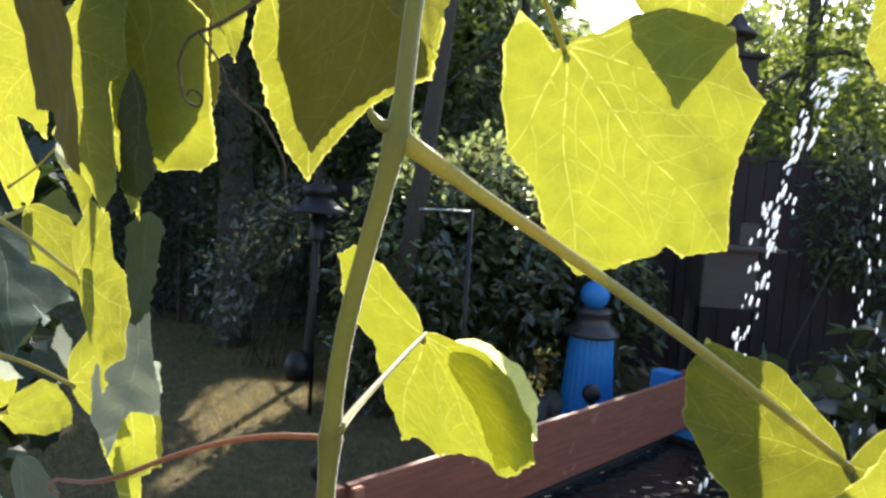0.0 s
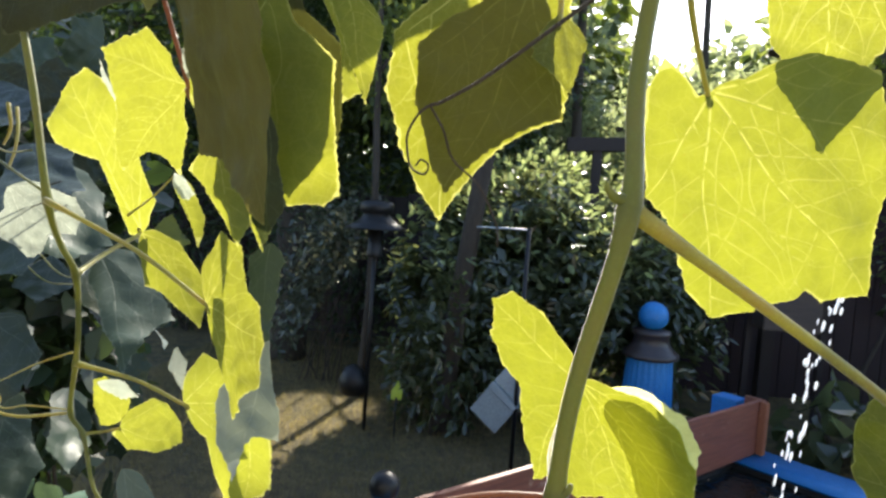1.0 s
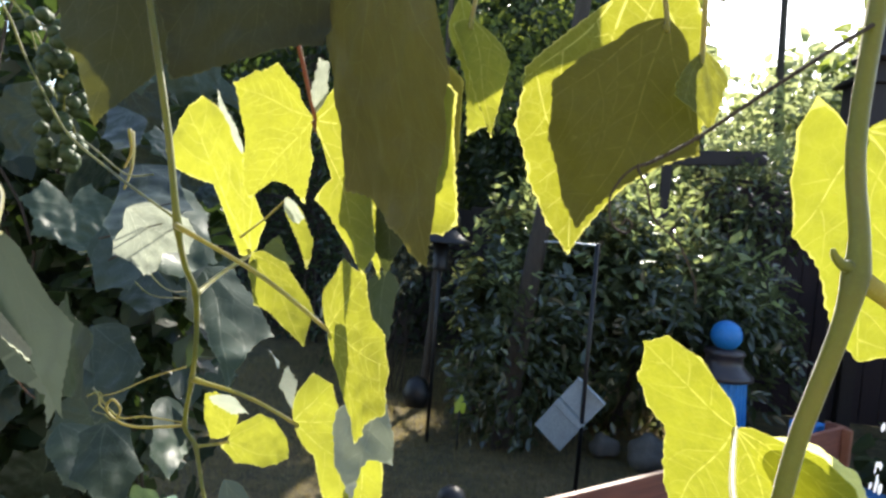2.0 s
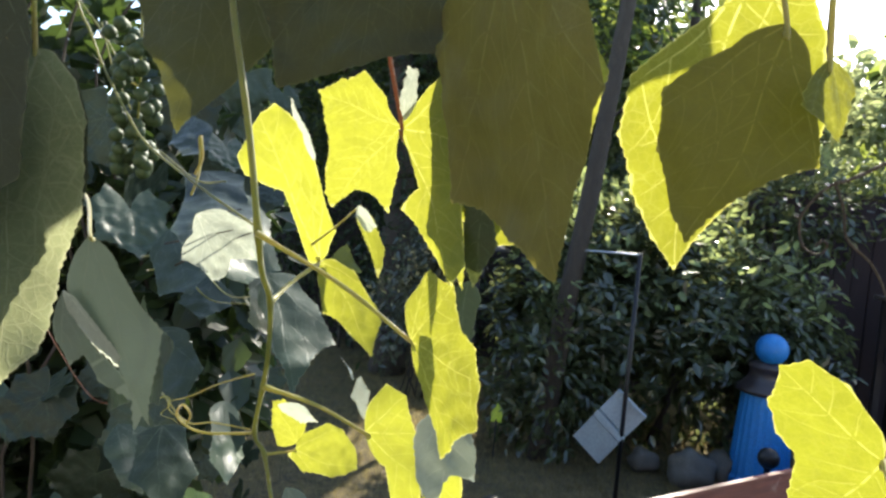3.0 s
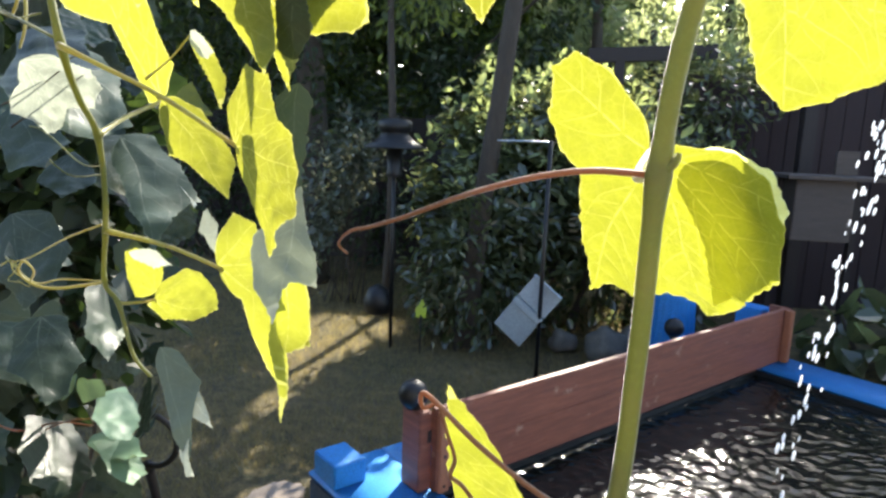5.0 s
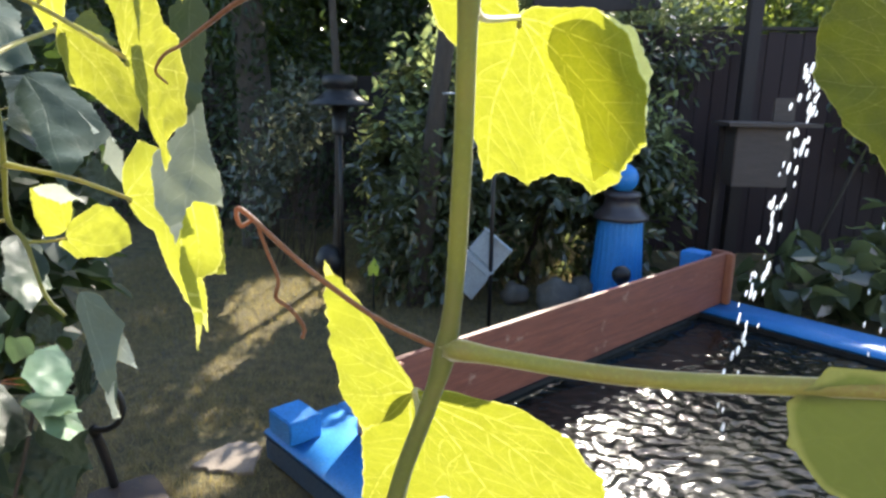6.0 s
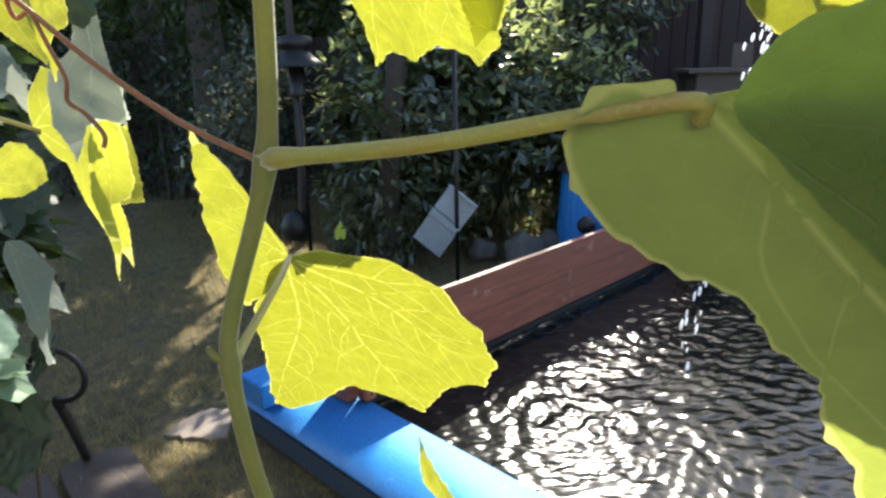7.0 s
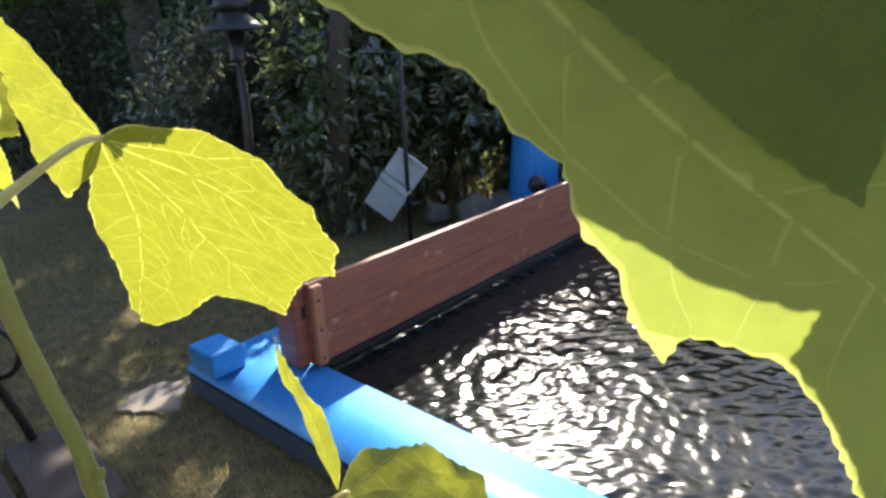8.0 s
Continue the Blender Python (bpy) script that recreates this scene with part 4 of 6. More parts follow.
# ---- the vines ----
def blade_outline(lobes, seed, around, tooth, cut=1.0):
    """The rim of a grape leaf: lobes are (degrees from the midrib, reach) with the tip itself at (0, 1)."""
    rnd = random.Random(seed)
    tips = lobes if (0, 1.0) in lobes else sorted([(0, 1.0), *lobes])
    pts = [Vector((r * math.sin(radians(a)), r * math.cos(radians(a)))) for a, r in tips]
    first, last = pts[0], pts[-1]
    turn = lambda p, k: Vector((p.x * 0.62 - k * p.y * 0.22, p.y * 0.62 + k * p.x * 0.22))
    curve = []
    chain = [(Vector((0, 0)), turn(first, 1), first)]
    for p, q in zip(pts, pts[1:]):
        mid = (p + q) * 0.5
        chain.append((p, mid * (1 - cut * min(0.12, rnd.uniform(0.05, 0.13) * (p - q).length / max(mid.length, 0.2))), q))
    chain.append((last, turn(last, -1), Vector((0, 0))))
    for p, c, q in chain:
        n = max(3, int(400 * (q - p).length / 4))
        curve += [(1 - s) ** 2 * p + 2 * s * (1 - s) * c + s * s * q for s in (k / n for k in range(n))]
    gone = [0.0]
    for p, q in zip(curve, curve[1:]):
        gone.append(gone[-1] + (q - p).length)
    xs = np.interp(np.linspace(0, gone[-1], around), gone, [p.x for p in curve])
    ys = np.interp(np.linspace(0, gone[-1], around), gone, [p.y for p in curve])
    dx, dy = np.gradient(xs), np.gradient(ys)
    marks = [0.0]
    while marks[-1] < gone[-1]:
        marks.append(marks[-1] + tooth * rnd.uniform(0.6, 1.5))
    jag = [rnd.uniform(0.15, 1.0) for _ in marks]
    out, m = [], 0
    for k in range(around):
        d = gone[-1] * k / (around - 1)
        while m + 2 < len(marks) and marks[m + 1] <= d:
            m += 1
        q = (d - marks[m]) / (marks[m + 1] - marks[m])
        rise = (q / 0.6 if q < 0.6 else (1 - q) / 0.4) - 0.5
        ends = min(1.0, 5.0 * k / around, 5.0 * (around - 1 - k) / around)
        step = 0.27 * tooth * jag[m] * rise * ends / max(1e-6, math.hypot(dx[k], dy[k]))
        out.append((xs[k] - dy[k] * step, ys[k] + dx[k] * step))
    return out


def inside_rim(rx, ry, gx, gy):
    """Which points lie inside the closed outline, and how far they are from it."""
    inside, near = np.zeros(len(gx), bool), np.full(len(gx), 9.0)
    for a in range(len(rx)):
        b = a - 1
        cross = (ry[a] > gy) != (ry[b] > gy)
        if cross.any():
            inside ^= cross & (gx < (rx[b] - rx[a]) * (gy - ry[a]) / (ry[b] - ry[a] + 1e-12) + rx[a])
        near = np.minimum(near, np.hypot(gx - rx[a], gy - ry[a]))
    return inside, near


def leaf_veins(rx, ry, seed, spacing=0.125):
    """Main veins run from the stalk into the lobes; side veins leave them at about 45 degrees and bend forward.
    Gives (points, half width at the foot, half width at the end, strength) for each vein."""
    rnd = random.Random(900 + seed)
    far, ang = np.hypot(rx, ry), np.arctan2(rx, ry)
    tips = [0.0]
    for k in np.argsort(-far):
        a = float(ang[k])
        if far[k] > 0.3 and len(tips) < 5 and all(abs((a - q + math.pi) % (2 * math.pi) - math.pi) > 0.56 for q in tips):
            tips.append(a)
    mains = []
    for a in tips:
        k = int(np.argmin(np.abs((ang - a + math.pi) % (2 * math.pi) - math.pi) - 0.05 * far))
        end, bow = np.array((rx[k], ry[k])) * 0.97, rnd.uniform(-0.05, 0.05)
        side = np.array((end[1], -end[0]))
        q = np.linspace(0, 1, max(8, int(np.hypot(*end) / 0.022)))[:, None]
        line = end * q + side * (bow * np.sin(math.pi * q) + 0.012 * np.sin(9 * q + seed))
        ok = inside_rim(rx, ry, line[:, 0], line[:, 1])[0]
        ok[:2] = True
        stop = len(ok) if ok.all() else max(3, int(np.argmin(ok)))
        mains.append(line[:stop])
    veins = [(line, 0.0070, 0.0022, 1.0) for line in mains]
    for n, line in enumerate(mains):
        rest = np.concatenate([m[2:] for k, m in enumerate(mains) if k != n]) if len(mains) > 1 else np.full((1, 2), 9.0)
        gone = np.concatenate([[0], np.cumsum(np.hypot(*np.diff(line, axis=0).T))])
        for hand in (-1, 1):
            s = rnd.uniform(0.10, 0.17)
            while s < gone[-1] * 0.95:
                p = np.array([np.interp(s, gone, line[:, 0]), np.interp(s, gone, line[:, 1])])
                ahead = np.array([np.interp(s + 0.03, gone, line[:, 0]), np.interp(s + 0.03, gone, line[:, 1])]) - p
                if np.hypot(*ahead) < 1e-4:
                    break
                a = math.atan2(ahead[0], ahead[1]) + hand * radians(rnd.uniform(48, 66))
                bend, way = -hand * radians(rnd.uniform(1.2, 3.6)), [p]
                for _ in range(26):
                    p = p + 0.022 * np.array((math.sin(a), math.cos(a)))
                    a += bend + radians(rnd.uniform(-7, 7))
                    if np.min(np.hypot(*(rest - p).T)) < 0.03:
                        break
                    way.append(p)
                way = np.array(way)
                ok, near = inside_rim(rx, ry, way[:, 0], way[:, 1])
                ok &= near > 0.012
                ok[0] = True
                stop = len(ok) if ok.all() else int(np.argmin(ok))
                if stop > 2:
                    veins.append((way[:stop], 0.0040, 0.0012, 0.62))
                s += spacing * rnd.uniform(0.8, 1.3)
    return veins


def leaf_blade(length, lobes, fold, curl, wave, seed, tooth=0.1, mesh=0.055, around=300, cut=1.0):
    rim = blade_outline(lobes, seed, around, tooth, cut)
    cf, sf = math.cos(radians(fold)), math.sin(radians(fold))
    rx, ry = np.array(rim).T
    gx, gy = (v.ravel() for v in np.meshgrid(np.arange(rx.min(), rx.max(), mesh), np.arange(ry.min(), ry.max(), mesh)))
    gx = gx + mesh * 0.3 * np.sin(37 * gy + seed)
    inside, near = inside_rim(rx, ry, gx, gy)
    ok = inside & (near > 0.45 * mesh)
    gx, gy = gx[ok], gy[ok]
    ribs, high = [], []
    for line, w0, w1, strong in leaf_veins(rx, ry, seed):
        d = np.gradient(line, axis=0)
        d /= np.hypot(*d.T)[:, None] + 1e-9
        w = np.linspace(w0, w1, len(line))[:, None]
        side = np.column_stack([d[:, 1], -d[:, 0]]) * w
        for pts, h in ((line, strong), (line + side, 0.0), (line - side, 0.0)):
            ribs.append(pts)
            high += [h] * len(pts)
        clear = np.min(np.hypot(gx[:, None] - line[:, 0], gy[:, None] - line[:, 1]), axis=1) > 0.016
        gx, gy = gx[clear], gy[clear]
    ribs, high = np.concatenate(ribs), np.array(high)
    ok, near = inside_rim(rx, ry, ribs[:, 0], ribs[:, 1])
    ok &= near > 0.004
    ribs, high = ribs[ok], high[ok]
    pts = [Vector(p) for p in rim] + [Vector((x, y)) for x, y in zip(gx, gy)] + [Vector(p) for p in ribs]
    level = np.concatenate([np.zeros(len(rim) + len(gx)), high])
    flat, _, faces, origin, _, _ = geometry.delaunay_2d_cdt(pts, [], [list(range(len(rim)))], 1, 1e-5)
    verts, uvs, edge, vein = [], [], [], []
    for p, orig in zip(flat, origin):
        x, y = p.x, p.y
        th, out = math.atan2(x, y), min(1.0, math.hypot(x, y))
        z = sf * (math.sqrt(x * x + 0.0016) - 0.04) - curl * (y * abs(y)) * 0.5 - 0.25 * curl * x * x
        z += wave * out * out * noise.noise((2.6 * x + seed, 2.6 * y, 0.3 * seed)) + 0.3 * wave * out * noise.noise((7 * x, 7 * y + seed, 1))
        z += 0.018 * math.sin(9 * th) * out * max(0.0, 1 - out)
        verts.append((x * cf * length, y * length, z * length))
        uvs.append((0.5 + 0.5 * x, 0.5 + 0.5 * y))
        edge.append(1.0 if any(o < len(rim) for o in orig) else 0.0)
        vein.append(max((float(level[o]) for o in orig), default=0.0))
    return verts, [tuple(f) for f in faces], uvs, edge, vein


LEAF_COUNT = [0]
LOBES = ((-46, 0.88), (46, 0.9), (-96, 0.68), (95, 0.7), (-142, 0.52), (140, 0.5))


def leaf(vine, foot, tip, side, lobes, stalk=None, mat=None, fold=4, curl=0.10, wave=0.10, label="", stalk_r=0.0016, bow=0.01, stalk_mat=None):
    """One grape leaf: foot is where its stalk meets the blade, tip its point, side any place on one side of it."""
    LEAF_COUNT[0] += 1
    seed = LEAF_COUNT[0]
    foot, tip, side = Vector(foot), Vector(tip), Vector(side)
    y = tip - foot
    length = y.length
    y.normalize()
    x = side - foot
    x = (x - y * x.dot(y)).normalized()
    m = Matrix.Translation(foot) @ Matrix((x, y, x.cross(y))).transposed().to_4x4()
    coarse = mat is IVY
    v, f, uv, edge, vein = leaf_blade(length, lobes, fold, curl, wave, seed, min(0.2, max(0.03, (0.012 if coarse else 0.0065) / length)), around=700 if length > 0.18 else 300, cut=2.4 if coarse else 1.0)
    ob = hang("leaf", put_mesh("leaf", v, f, mat or LEAF, True, uv, edge, vein), vine, label, m)
    if stalk is not None:
        a = m.inverted() @ Vector(stalk)
        mid = a * 0.5 + Vector((0, 0, bow))
        tv, tf = tube([a, mid, (0, 0, 0), (0, 0.03 * length, 0.002)], stalk_r * 1.15, stalk_r * 0.8, sides=8, steps=8, knots=((0.0, 0.5, 0.06), (0.93, 0.3, 0.05)))
        hang("stalk", put_mesh("stalk", tv, tf, stalk_mat or STALK), ob)
    return ob


shoot = thing("grapevine_shoot", "hanging green grapevine shoot with backlit yellow-green leaves", "grapevine", (0, 0, 0))
rod("shoot_stem", [(0.01, 0.19, 1.99), (0.004, 0.185, 1.82), (-0.006, 0.172, 1.73), (-0.008, 0.157, 1.688), (-0.018, 0.157, 1.64), (-0.021, 0.157, 1.608), (-0.022, 0.157, 1.56),
                   (-0.025, 0.156, 1.517), (-0.037, 0.154, 1.478), (-0.039, 0.152, 1.462), (-0.036, 0.15, 1.437), (-0.032, 0.15, 1.415), (-0.027, 0.15, 1.385), (-0.03, 0.16, 1.30)],
    0.0026, 0.0023, SHOOT, shoot, sides=12, steps=8, knots=((0.231, 0.4, 0.010), (0.385, 0.35, 0.010), (0.54, 0.35, 0.010), (0.692, 0.3, 0.010), (0.923, 0.3, 0.010)))
# LEAVES shoot
leaf(shoot, (0.057, 0.335, 1.751), (0.166, 0.360, 1.649), (0.173, 0.350, 1.735), ((-115, 0.03), (-170, 0.11), (-171, 0.2), (-136, 0.21), (-94, 0.27), (-70, 0.4), (-55, 0.46), (-48, 0.59), (-43, 0.71), (-36, 0.82), (-26, 0.82), (-16, 0.82), (-12, 0.81), (-10, 0.89), (0, 1.0), (16, 0.79), (23, 0.77), (34, 0.77), (39, 0.7), (54, 0.64), (60, 0.51), (68, 0.39), (72, 0.26), (69, 0.13)), stalk=(0.003, 0.184, 1.80), curl=-0.1, stalk_r=0.0015, mat=LEAF_BROAD)
leaf(shoot, (0.128, 0.385, 1.859), (0.128, 0.385, 1.747), (0.177, 0.385, 1.794), ((-74, 0.38), (-20, 0.66), (28, 0.7), (74, 0.44)), stalk=(0.003, 0.184, 1.86))
leaf(shoot, (-0.003, 0.275, 1.611), (0.033, 0.306, 1.531), (-0.014, 0.345, 1.535), ((-105, 0.14), (-90, 0.4), (-78, 0.53), (-58, 0.64), (-39, 0.77), (-14, 0.9), (0, 1.0), (10, 0.84), (20, 0.95), (31, 0.97), (36, 1.12), (54, 0.64), (76, 0.42), (95, 0.48), (115, 0.52), (142, 0.57), (157, 0.54), (171, 0.4), (-177, 0.2)), stalk=(-0.021, 0.157, 1.608), curl=0.05, stalk_r=0.0012, mat=LEAF_BROAD)
leaf(shoot, (0.165, 0.240, 1.579), (0.105, 0.250, 1.589), (0.112, 0.260, 1.622), ((131, 0.5), (158, 0.88), (-172, 1.05), (-136, 1.12), (-106, 0.93), (-82, 0.83), (-49, 0.76), (-18, 0.85), (0, 1.0), (18, 1.1), (31, 1.12), (45, 0.72), (55, 0.29)), stalk=(-0.008, 0.157, 1.688), stalk_r=0.0017, fold=6, mat=LEAF_BROAD)
# three leaves, mostly out of view, added to shade the big near leaf
leaf(shoot, (0.155, 0.16, 1.59), (0.165, 0.165, 1.515), (0.21, 0.16, 1.55), LOBES, fold=2, stalk=(0.24, 0.22, 1.70))
leaf(shoot, (0.222, 0.20, 1.535), (0.200, 0.20, 1.415), (0.27, 0.20, 1.49), ((-46, 0.56), (46, 0.6), (-96, 0.46), (95, 0.48), (-142, 0.36), (140, 0.35)), fold=2, stalk=(0.28, 0.24, 1.62))
leaf(shoot, (0.31, 0.27, 1.66), (0.34, 0.27, 1.55), (0.42, 0.27, 1.60), LOBES, stalk=(0.30, 0.36, 2.0))
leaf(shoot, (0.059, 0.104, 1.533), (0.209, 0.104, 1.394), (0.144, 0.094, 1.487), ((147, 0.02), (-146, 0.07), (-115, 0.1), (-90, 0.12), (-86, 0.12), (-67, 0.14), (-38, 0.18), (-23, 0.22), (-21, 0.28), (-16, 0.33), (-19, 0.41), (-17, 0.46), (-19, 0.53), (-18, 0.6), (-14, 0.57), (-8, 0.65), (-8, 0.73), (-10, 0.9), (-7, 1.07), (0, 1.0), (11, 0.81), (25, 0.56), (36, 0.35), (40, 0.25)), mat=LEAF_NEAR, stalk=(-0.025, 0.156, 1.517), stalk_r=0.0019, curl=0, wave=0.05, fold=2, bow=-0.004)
# leaf hidden behind another blade, added to shade that blade's right half
leaf(shoot, (0.011, 0.270, 1.611), (0.044, 0.283, 1.553), (0.046, 0.255, 1.593), ((-36, 0.23), (-12, 0.62), (-13, 1.12), (0, 1.0), (20, 0.81), (42, 0.63), (63, 0.48), (78, 0.28)), fold=2, wave=0.04, curl=0, mat=LEAF_CASTER)
# overlay on the near leaf's right half, its green standing in for light
leaf(shoot, (0.066, 0.098, 1.533), (0.129, 0.097, 1.478), (0.105, 0.086, 1.540), ((-8, 0.1), (-5, 0.3), (-3, 0.5), (-1, 0.72), (0, 1.0), (2, 1.2), (21, 1.05), (43, 0.67), (79, 0.37), (99, 0.19)), mat=LEAF_HALF_LIGHT, fold=1, wave=0.03, curl=0)
leaf(shoot, (-0.040, 0.231, 1.468), (0.008, 0.270, 1.379), (0.039, 0.228, 1.421), ((-68, 0.17), (-59, 0.52), (-50, 0.82), (-43, 1.3), (-33, 1.18), (-18, 0.95), (0, 1.0), (17, 0.85), (27, 0.9), (40, 0.84), (52, 0.72), (66, 0.57), (78, 0.41), (88, 0.21)), stalk=(-0.039, 0.152, 1.462), stalk_r=0.0012, fold=2, curl=0.05, mat=LEAF_BROAD)
leaf(shoot, (-0.040, 0.231, 1.468), (-0.078, 0.248, 1.516), (-0.052, 0.236, 1.492), ((-98, 0.36), (-93, 0.55), (-62, 0.58), (-35, 0.65), (-17, 0.75), (0, 1.0), (2, 0.8), (7, 0.42), (12, 0.12)), fold=3, curl=0, mat=LEAF_BROAD)
leaf(shoot, (0.033, 0.200, 1.335), (0.007, 0.250, 1.378), (0.011, 0.240, 1.337), ((-43, 0.23), (-22, 0.46), (24, 0.82)), fold=15, mat=LEAF_SUNNY)
leaf(shoot, (0.033, 0.200, 1.332), (0.091, 0.235, 1.291), (0.069, 0.235, 1.329), ((-20, 0.86), (11, 0.95), (30, 0.64), (62, 0.28)), stalk=(-0.03, 0.160, 1.315), fold=6, mat=LEAF_SUNNY)
# END shoot


for x, y, z, way in ((-0.010, 0.156, 1.690, -1), (-0.039, 0.152, 1.464, -1), (-0.027, 0.149, 1.386, 1), (-0.022, 0.156, 1.609, 1)):
    rod("bud", [(x, y, z), (x + 0.0022 * way, y - 0.0006, z + 0.0006), (x + 0.0042 * way, y - 0.001, z + 0.0026), (x + 0.0048 * way, y - 0.001, z + 0.0044)], 0.0019, 0.0006, SHOOT, shoot, "small swollen bud", sides=8)
rod("tendril", [(-0.0225, 0.158, 1.608), (-0.036, 0.155, 1.6085), (-0.048, 0.152, 1.607), (-0.060, 0.147, 1.604), (-0.069, 0.142, 1.601), (-0.080, 0.148, 1.596), (-0.090, 0.156, 1.592), (-0.096, 0.160, 1.590), (-0.100, 0.163, 1.586), (-0.098, 0.165, 1.583)],
    0.0009, 0.0003, TENDRIL, shoot, "red-brown tendril", sides=7)
rod("tendril", [(-0.026, 0.157, 1.516), (-0.042, 0.149, 1.527), (-0.058, 0.144, 1.541), (-0.071, 0.142, 1.554), (-0.0735, 0.142, 1.5545), (-0.073, 0.143, 1.551), (-0.070, 0.143, 1.5525)],
    0.0008, 0.0005, TENDRIL, shoot, "brown withered tendril", sides=7)
rod("tendril", [(-0.069, 0.142, 1.5525), (-0.067, 0.143, 1.545), (-0.065, 0.144, 1.538), (-0.066, 0.145, 1.533), (-0.063, 0.146, 1.530), (-0.060, 0.147, 1.525), (-0.0605, 0.147, 1.522)], 0.0005, 0.0006, TENDRIL, shoot, sides=6)
rod("tendril", [(-0.004, 0.175, 1.757), (-0.020, 0.168, 1.745), (-0.034, 0.169, 1.734), (-0.049, 0.169, 1.722), (-0.060, 0.169, 1.715), (-0.064, 0.169, 1.7135)], 0.0007, 0.0005, BARK, shoot, "brown forked tendril", sides=7)
rod("tendril", [(-0.064, 0.169, 1.7135), (-0.067, 0.169, 1.711), (-0.070, 0.171, 1.706), (-0.0705, 0.173, 1.702), (-0.069, 0.173, 1.696), (-0.065, 0.173, 1.694), (-0.0635, 0.171, 1.6965), (-0.0655, 0.169, 1.698), (-0.067, 0.169, 1.696)], 0.0004, 0.0003, BARK, shoot, sides=6)
rod("tendril", [(-0.064, 0.169, 1.7135), (-0.060, 0.173, 1.707), (-0.057, 0.177, 1.699), (-0.049, 0.179, 1.692), (-0.043, 0.181, 1.681), (-0.042, 0.181, 1.674)], 0.0004, 0.0003, BARK, shoot, sides=6)
rod("cane", [(-1.3, 0.62, 2.06), (-0.6, 0.47, 2.02), (-0.2, 0.40, 2.0), (0.05, 0.30, 2.0), (0.5, 0.38, 2.03)], 0.008, 0.006, BARK, shoot, "brown woody cane", rough=0.08)

vine = thing("grapevine", "leafy grapevine with green shoots, tendrils and sunlit leaves", "grapevine", (-0.4, 0.5, 0))
vine.matrix_world = Matrix()
rod("shoot_stem", [(-0.46, 0.47, 2.03), (-0.455, 0.48, 1.925), (-0.45, 0.485, 1.858), (-0.42, 0.475, 1.75), (-0.401, 0.468, 1.667), (-0.412, 0.50, 1.63), (-0.418, 0.53, 1.60), (-0.424, 0.545, 1.55), (-0.431, 0.553, 1.513),
                   (-0.443, 0.565, 1.461), (-0.433, 0.57, 1.439), (-0.414, 0.56, 1.393), (-0.397, 0.56, 1.372)], 0.0034, 0.0018, SHOOT, vine, sides=10, steps=8,
    knots=((0.333, 0.4, 0.012), (0.5, 0.4, 0.012), (0.667, 0.4, 0.012), (0.75, 0.3, 0.012), (0.833, 0.4, 0.012)))
rod("tendril", [(-0.443, 0.565, 1.461), (-0.47, 0.568, 1.455), (-0.498, 0.57, 1.450), (-0.520, 0.57, 1.452), (-0.536, 0.57, 1.463), (-0.530, 0.57, 1.475), (-0.520, 0.57, 1.466), (-0.524, 0.57, 1.455)], 0.0016, 0.001, STALK, vine, "green curled tendril", sides=7)
# LEAVES vine
leaf(vine, (-0.275, 0.440, 1.757), (-0.284, 0.450, 1.692), (-0.340, 0.450, 1.761), ((140, 0.38), (134, 0.76), (117, 0.87), (115, 0.94), (100, 1.16), (84, 1.03), (73, 0.98), (53, 1.15), (43, 1.31), (35, 1.36), (33, 1.11), (31, 0.96), (15, 0.86), (0, 1.0), (-1, 0.74), (-6, 0.44)), stalk=(-0.30, 0.42, 2.0), stalk_r=0.0018, stalk_mat=TENDRIL, bow=0.03, mat=LEAF_SUNNY, fold=2, wave=0.06)
leaf(vine, (-0.274, 0.440, 1.756), (-0.219, 0.420, 1.646), (-0.220, 0.430, 1.764), ((-6, 0.12), (-3, 0.38), (-21, 0.48), (-10, 0.59), (-5, 0.75), (-2, 0.87), (0, 1.0), (7, 0.93), (18, 0.62), (35, 0.43), (48, 0.5), (98, 0.54), (117, 0.5), (124, 0.29), (144, 0.1)), fold=2, wave=0.06, mat=LEAF_SUNNY)
leaf(vine, (-0.213, 0.450, 1.847), (-0.201, 0.460, 1.676), (-0.164, 0.460, 1.706), ((-91, 0.22), (-34, 0.44), (-14, 0.86), (-5, 0.97), (0, 1.0), (9, 1.01), (13, 0.98), (15, 0.84), (20, 0.59), (29, 0.45), (10, 0.23), (-2, 0.09)), stalk=(-0.22, 0.42, 2.0), mat=LEAF, fold=2)
leaf(vine, (-0.213, 0.430, 1.744), (-0.208, 0.430, 1.646), (-0.198, 0.430, 1.690), ((-12, 0.45), (-7, 0.81), (0, 1.0), (13, 0.71), (13, 0.37)), mat=LEAF_SHADE, fold=8)
leaf(vine, (-0.240, 0.470, 1.714), (-0.225, 0.470, 1.638), (-0.225, 0.470, 1.681), ((-57, 0.34), (-16, 0.44), (-4, 0.77), (0, 1.0), (8, 0.63), (30, 0.14)), mat=LEAF_SUNNY, fold=3)
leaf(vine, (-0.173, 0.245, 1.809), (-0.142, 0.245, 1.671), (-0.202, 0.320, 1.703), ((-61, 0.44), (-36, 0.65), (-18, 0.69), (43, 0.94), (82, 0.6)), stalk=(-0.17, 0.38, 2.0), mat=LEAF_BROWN)
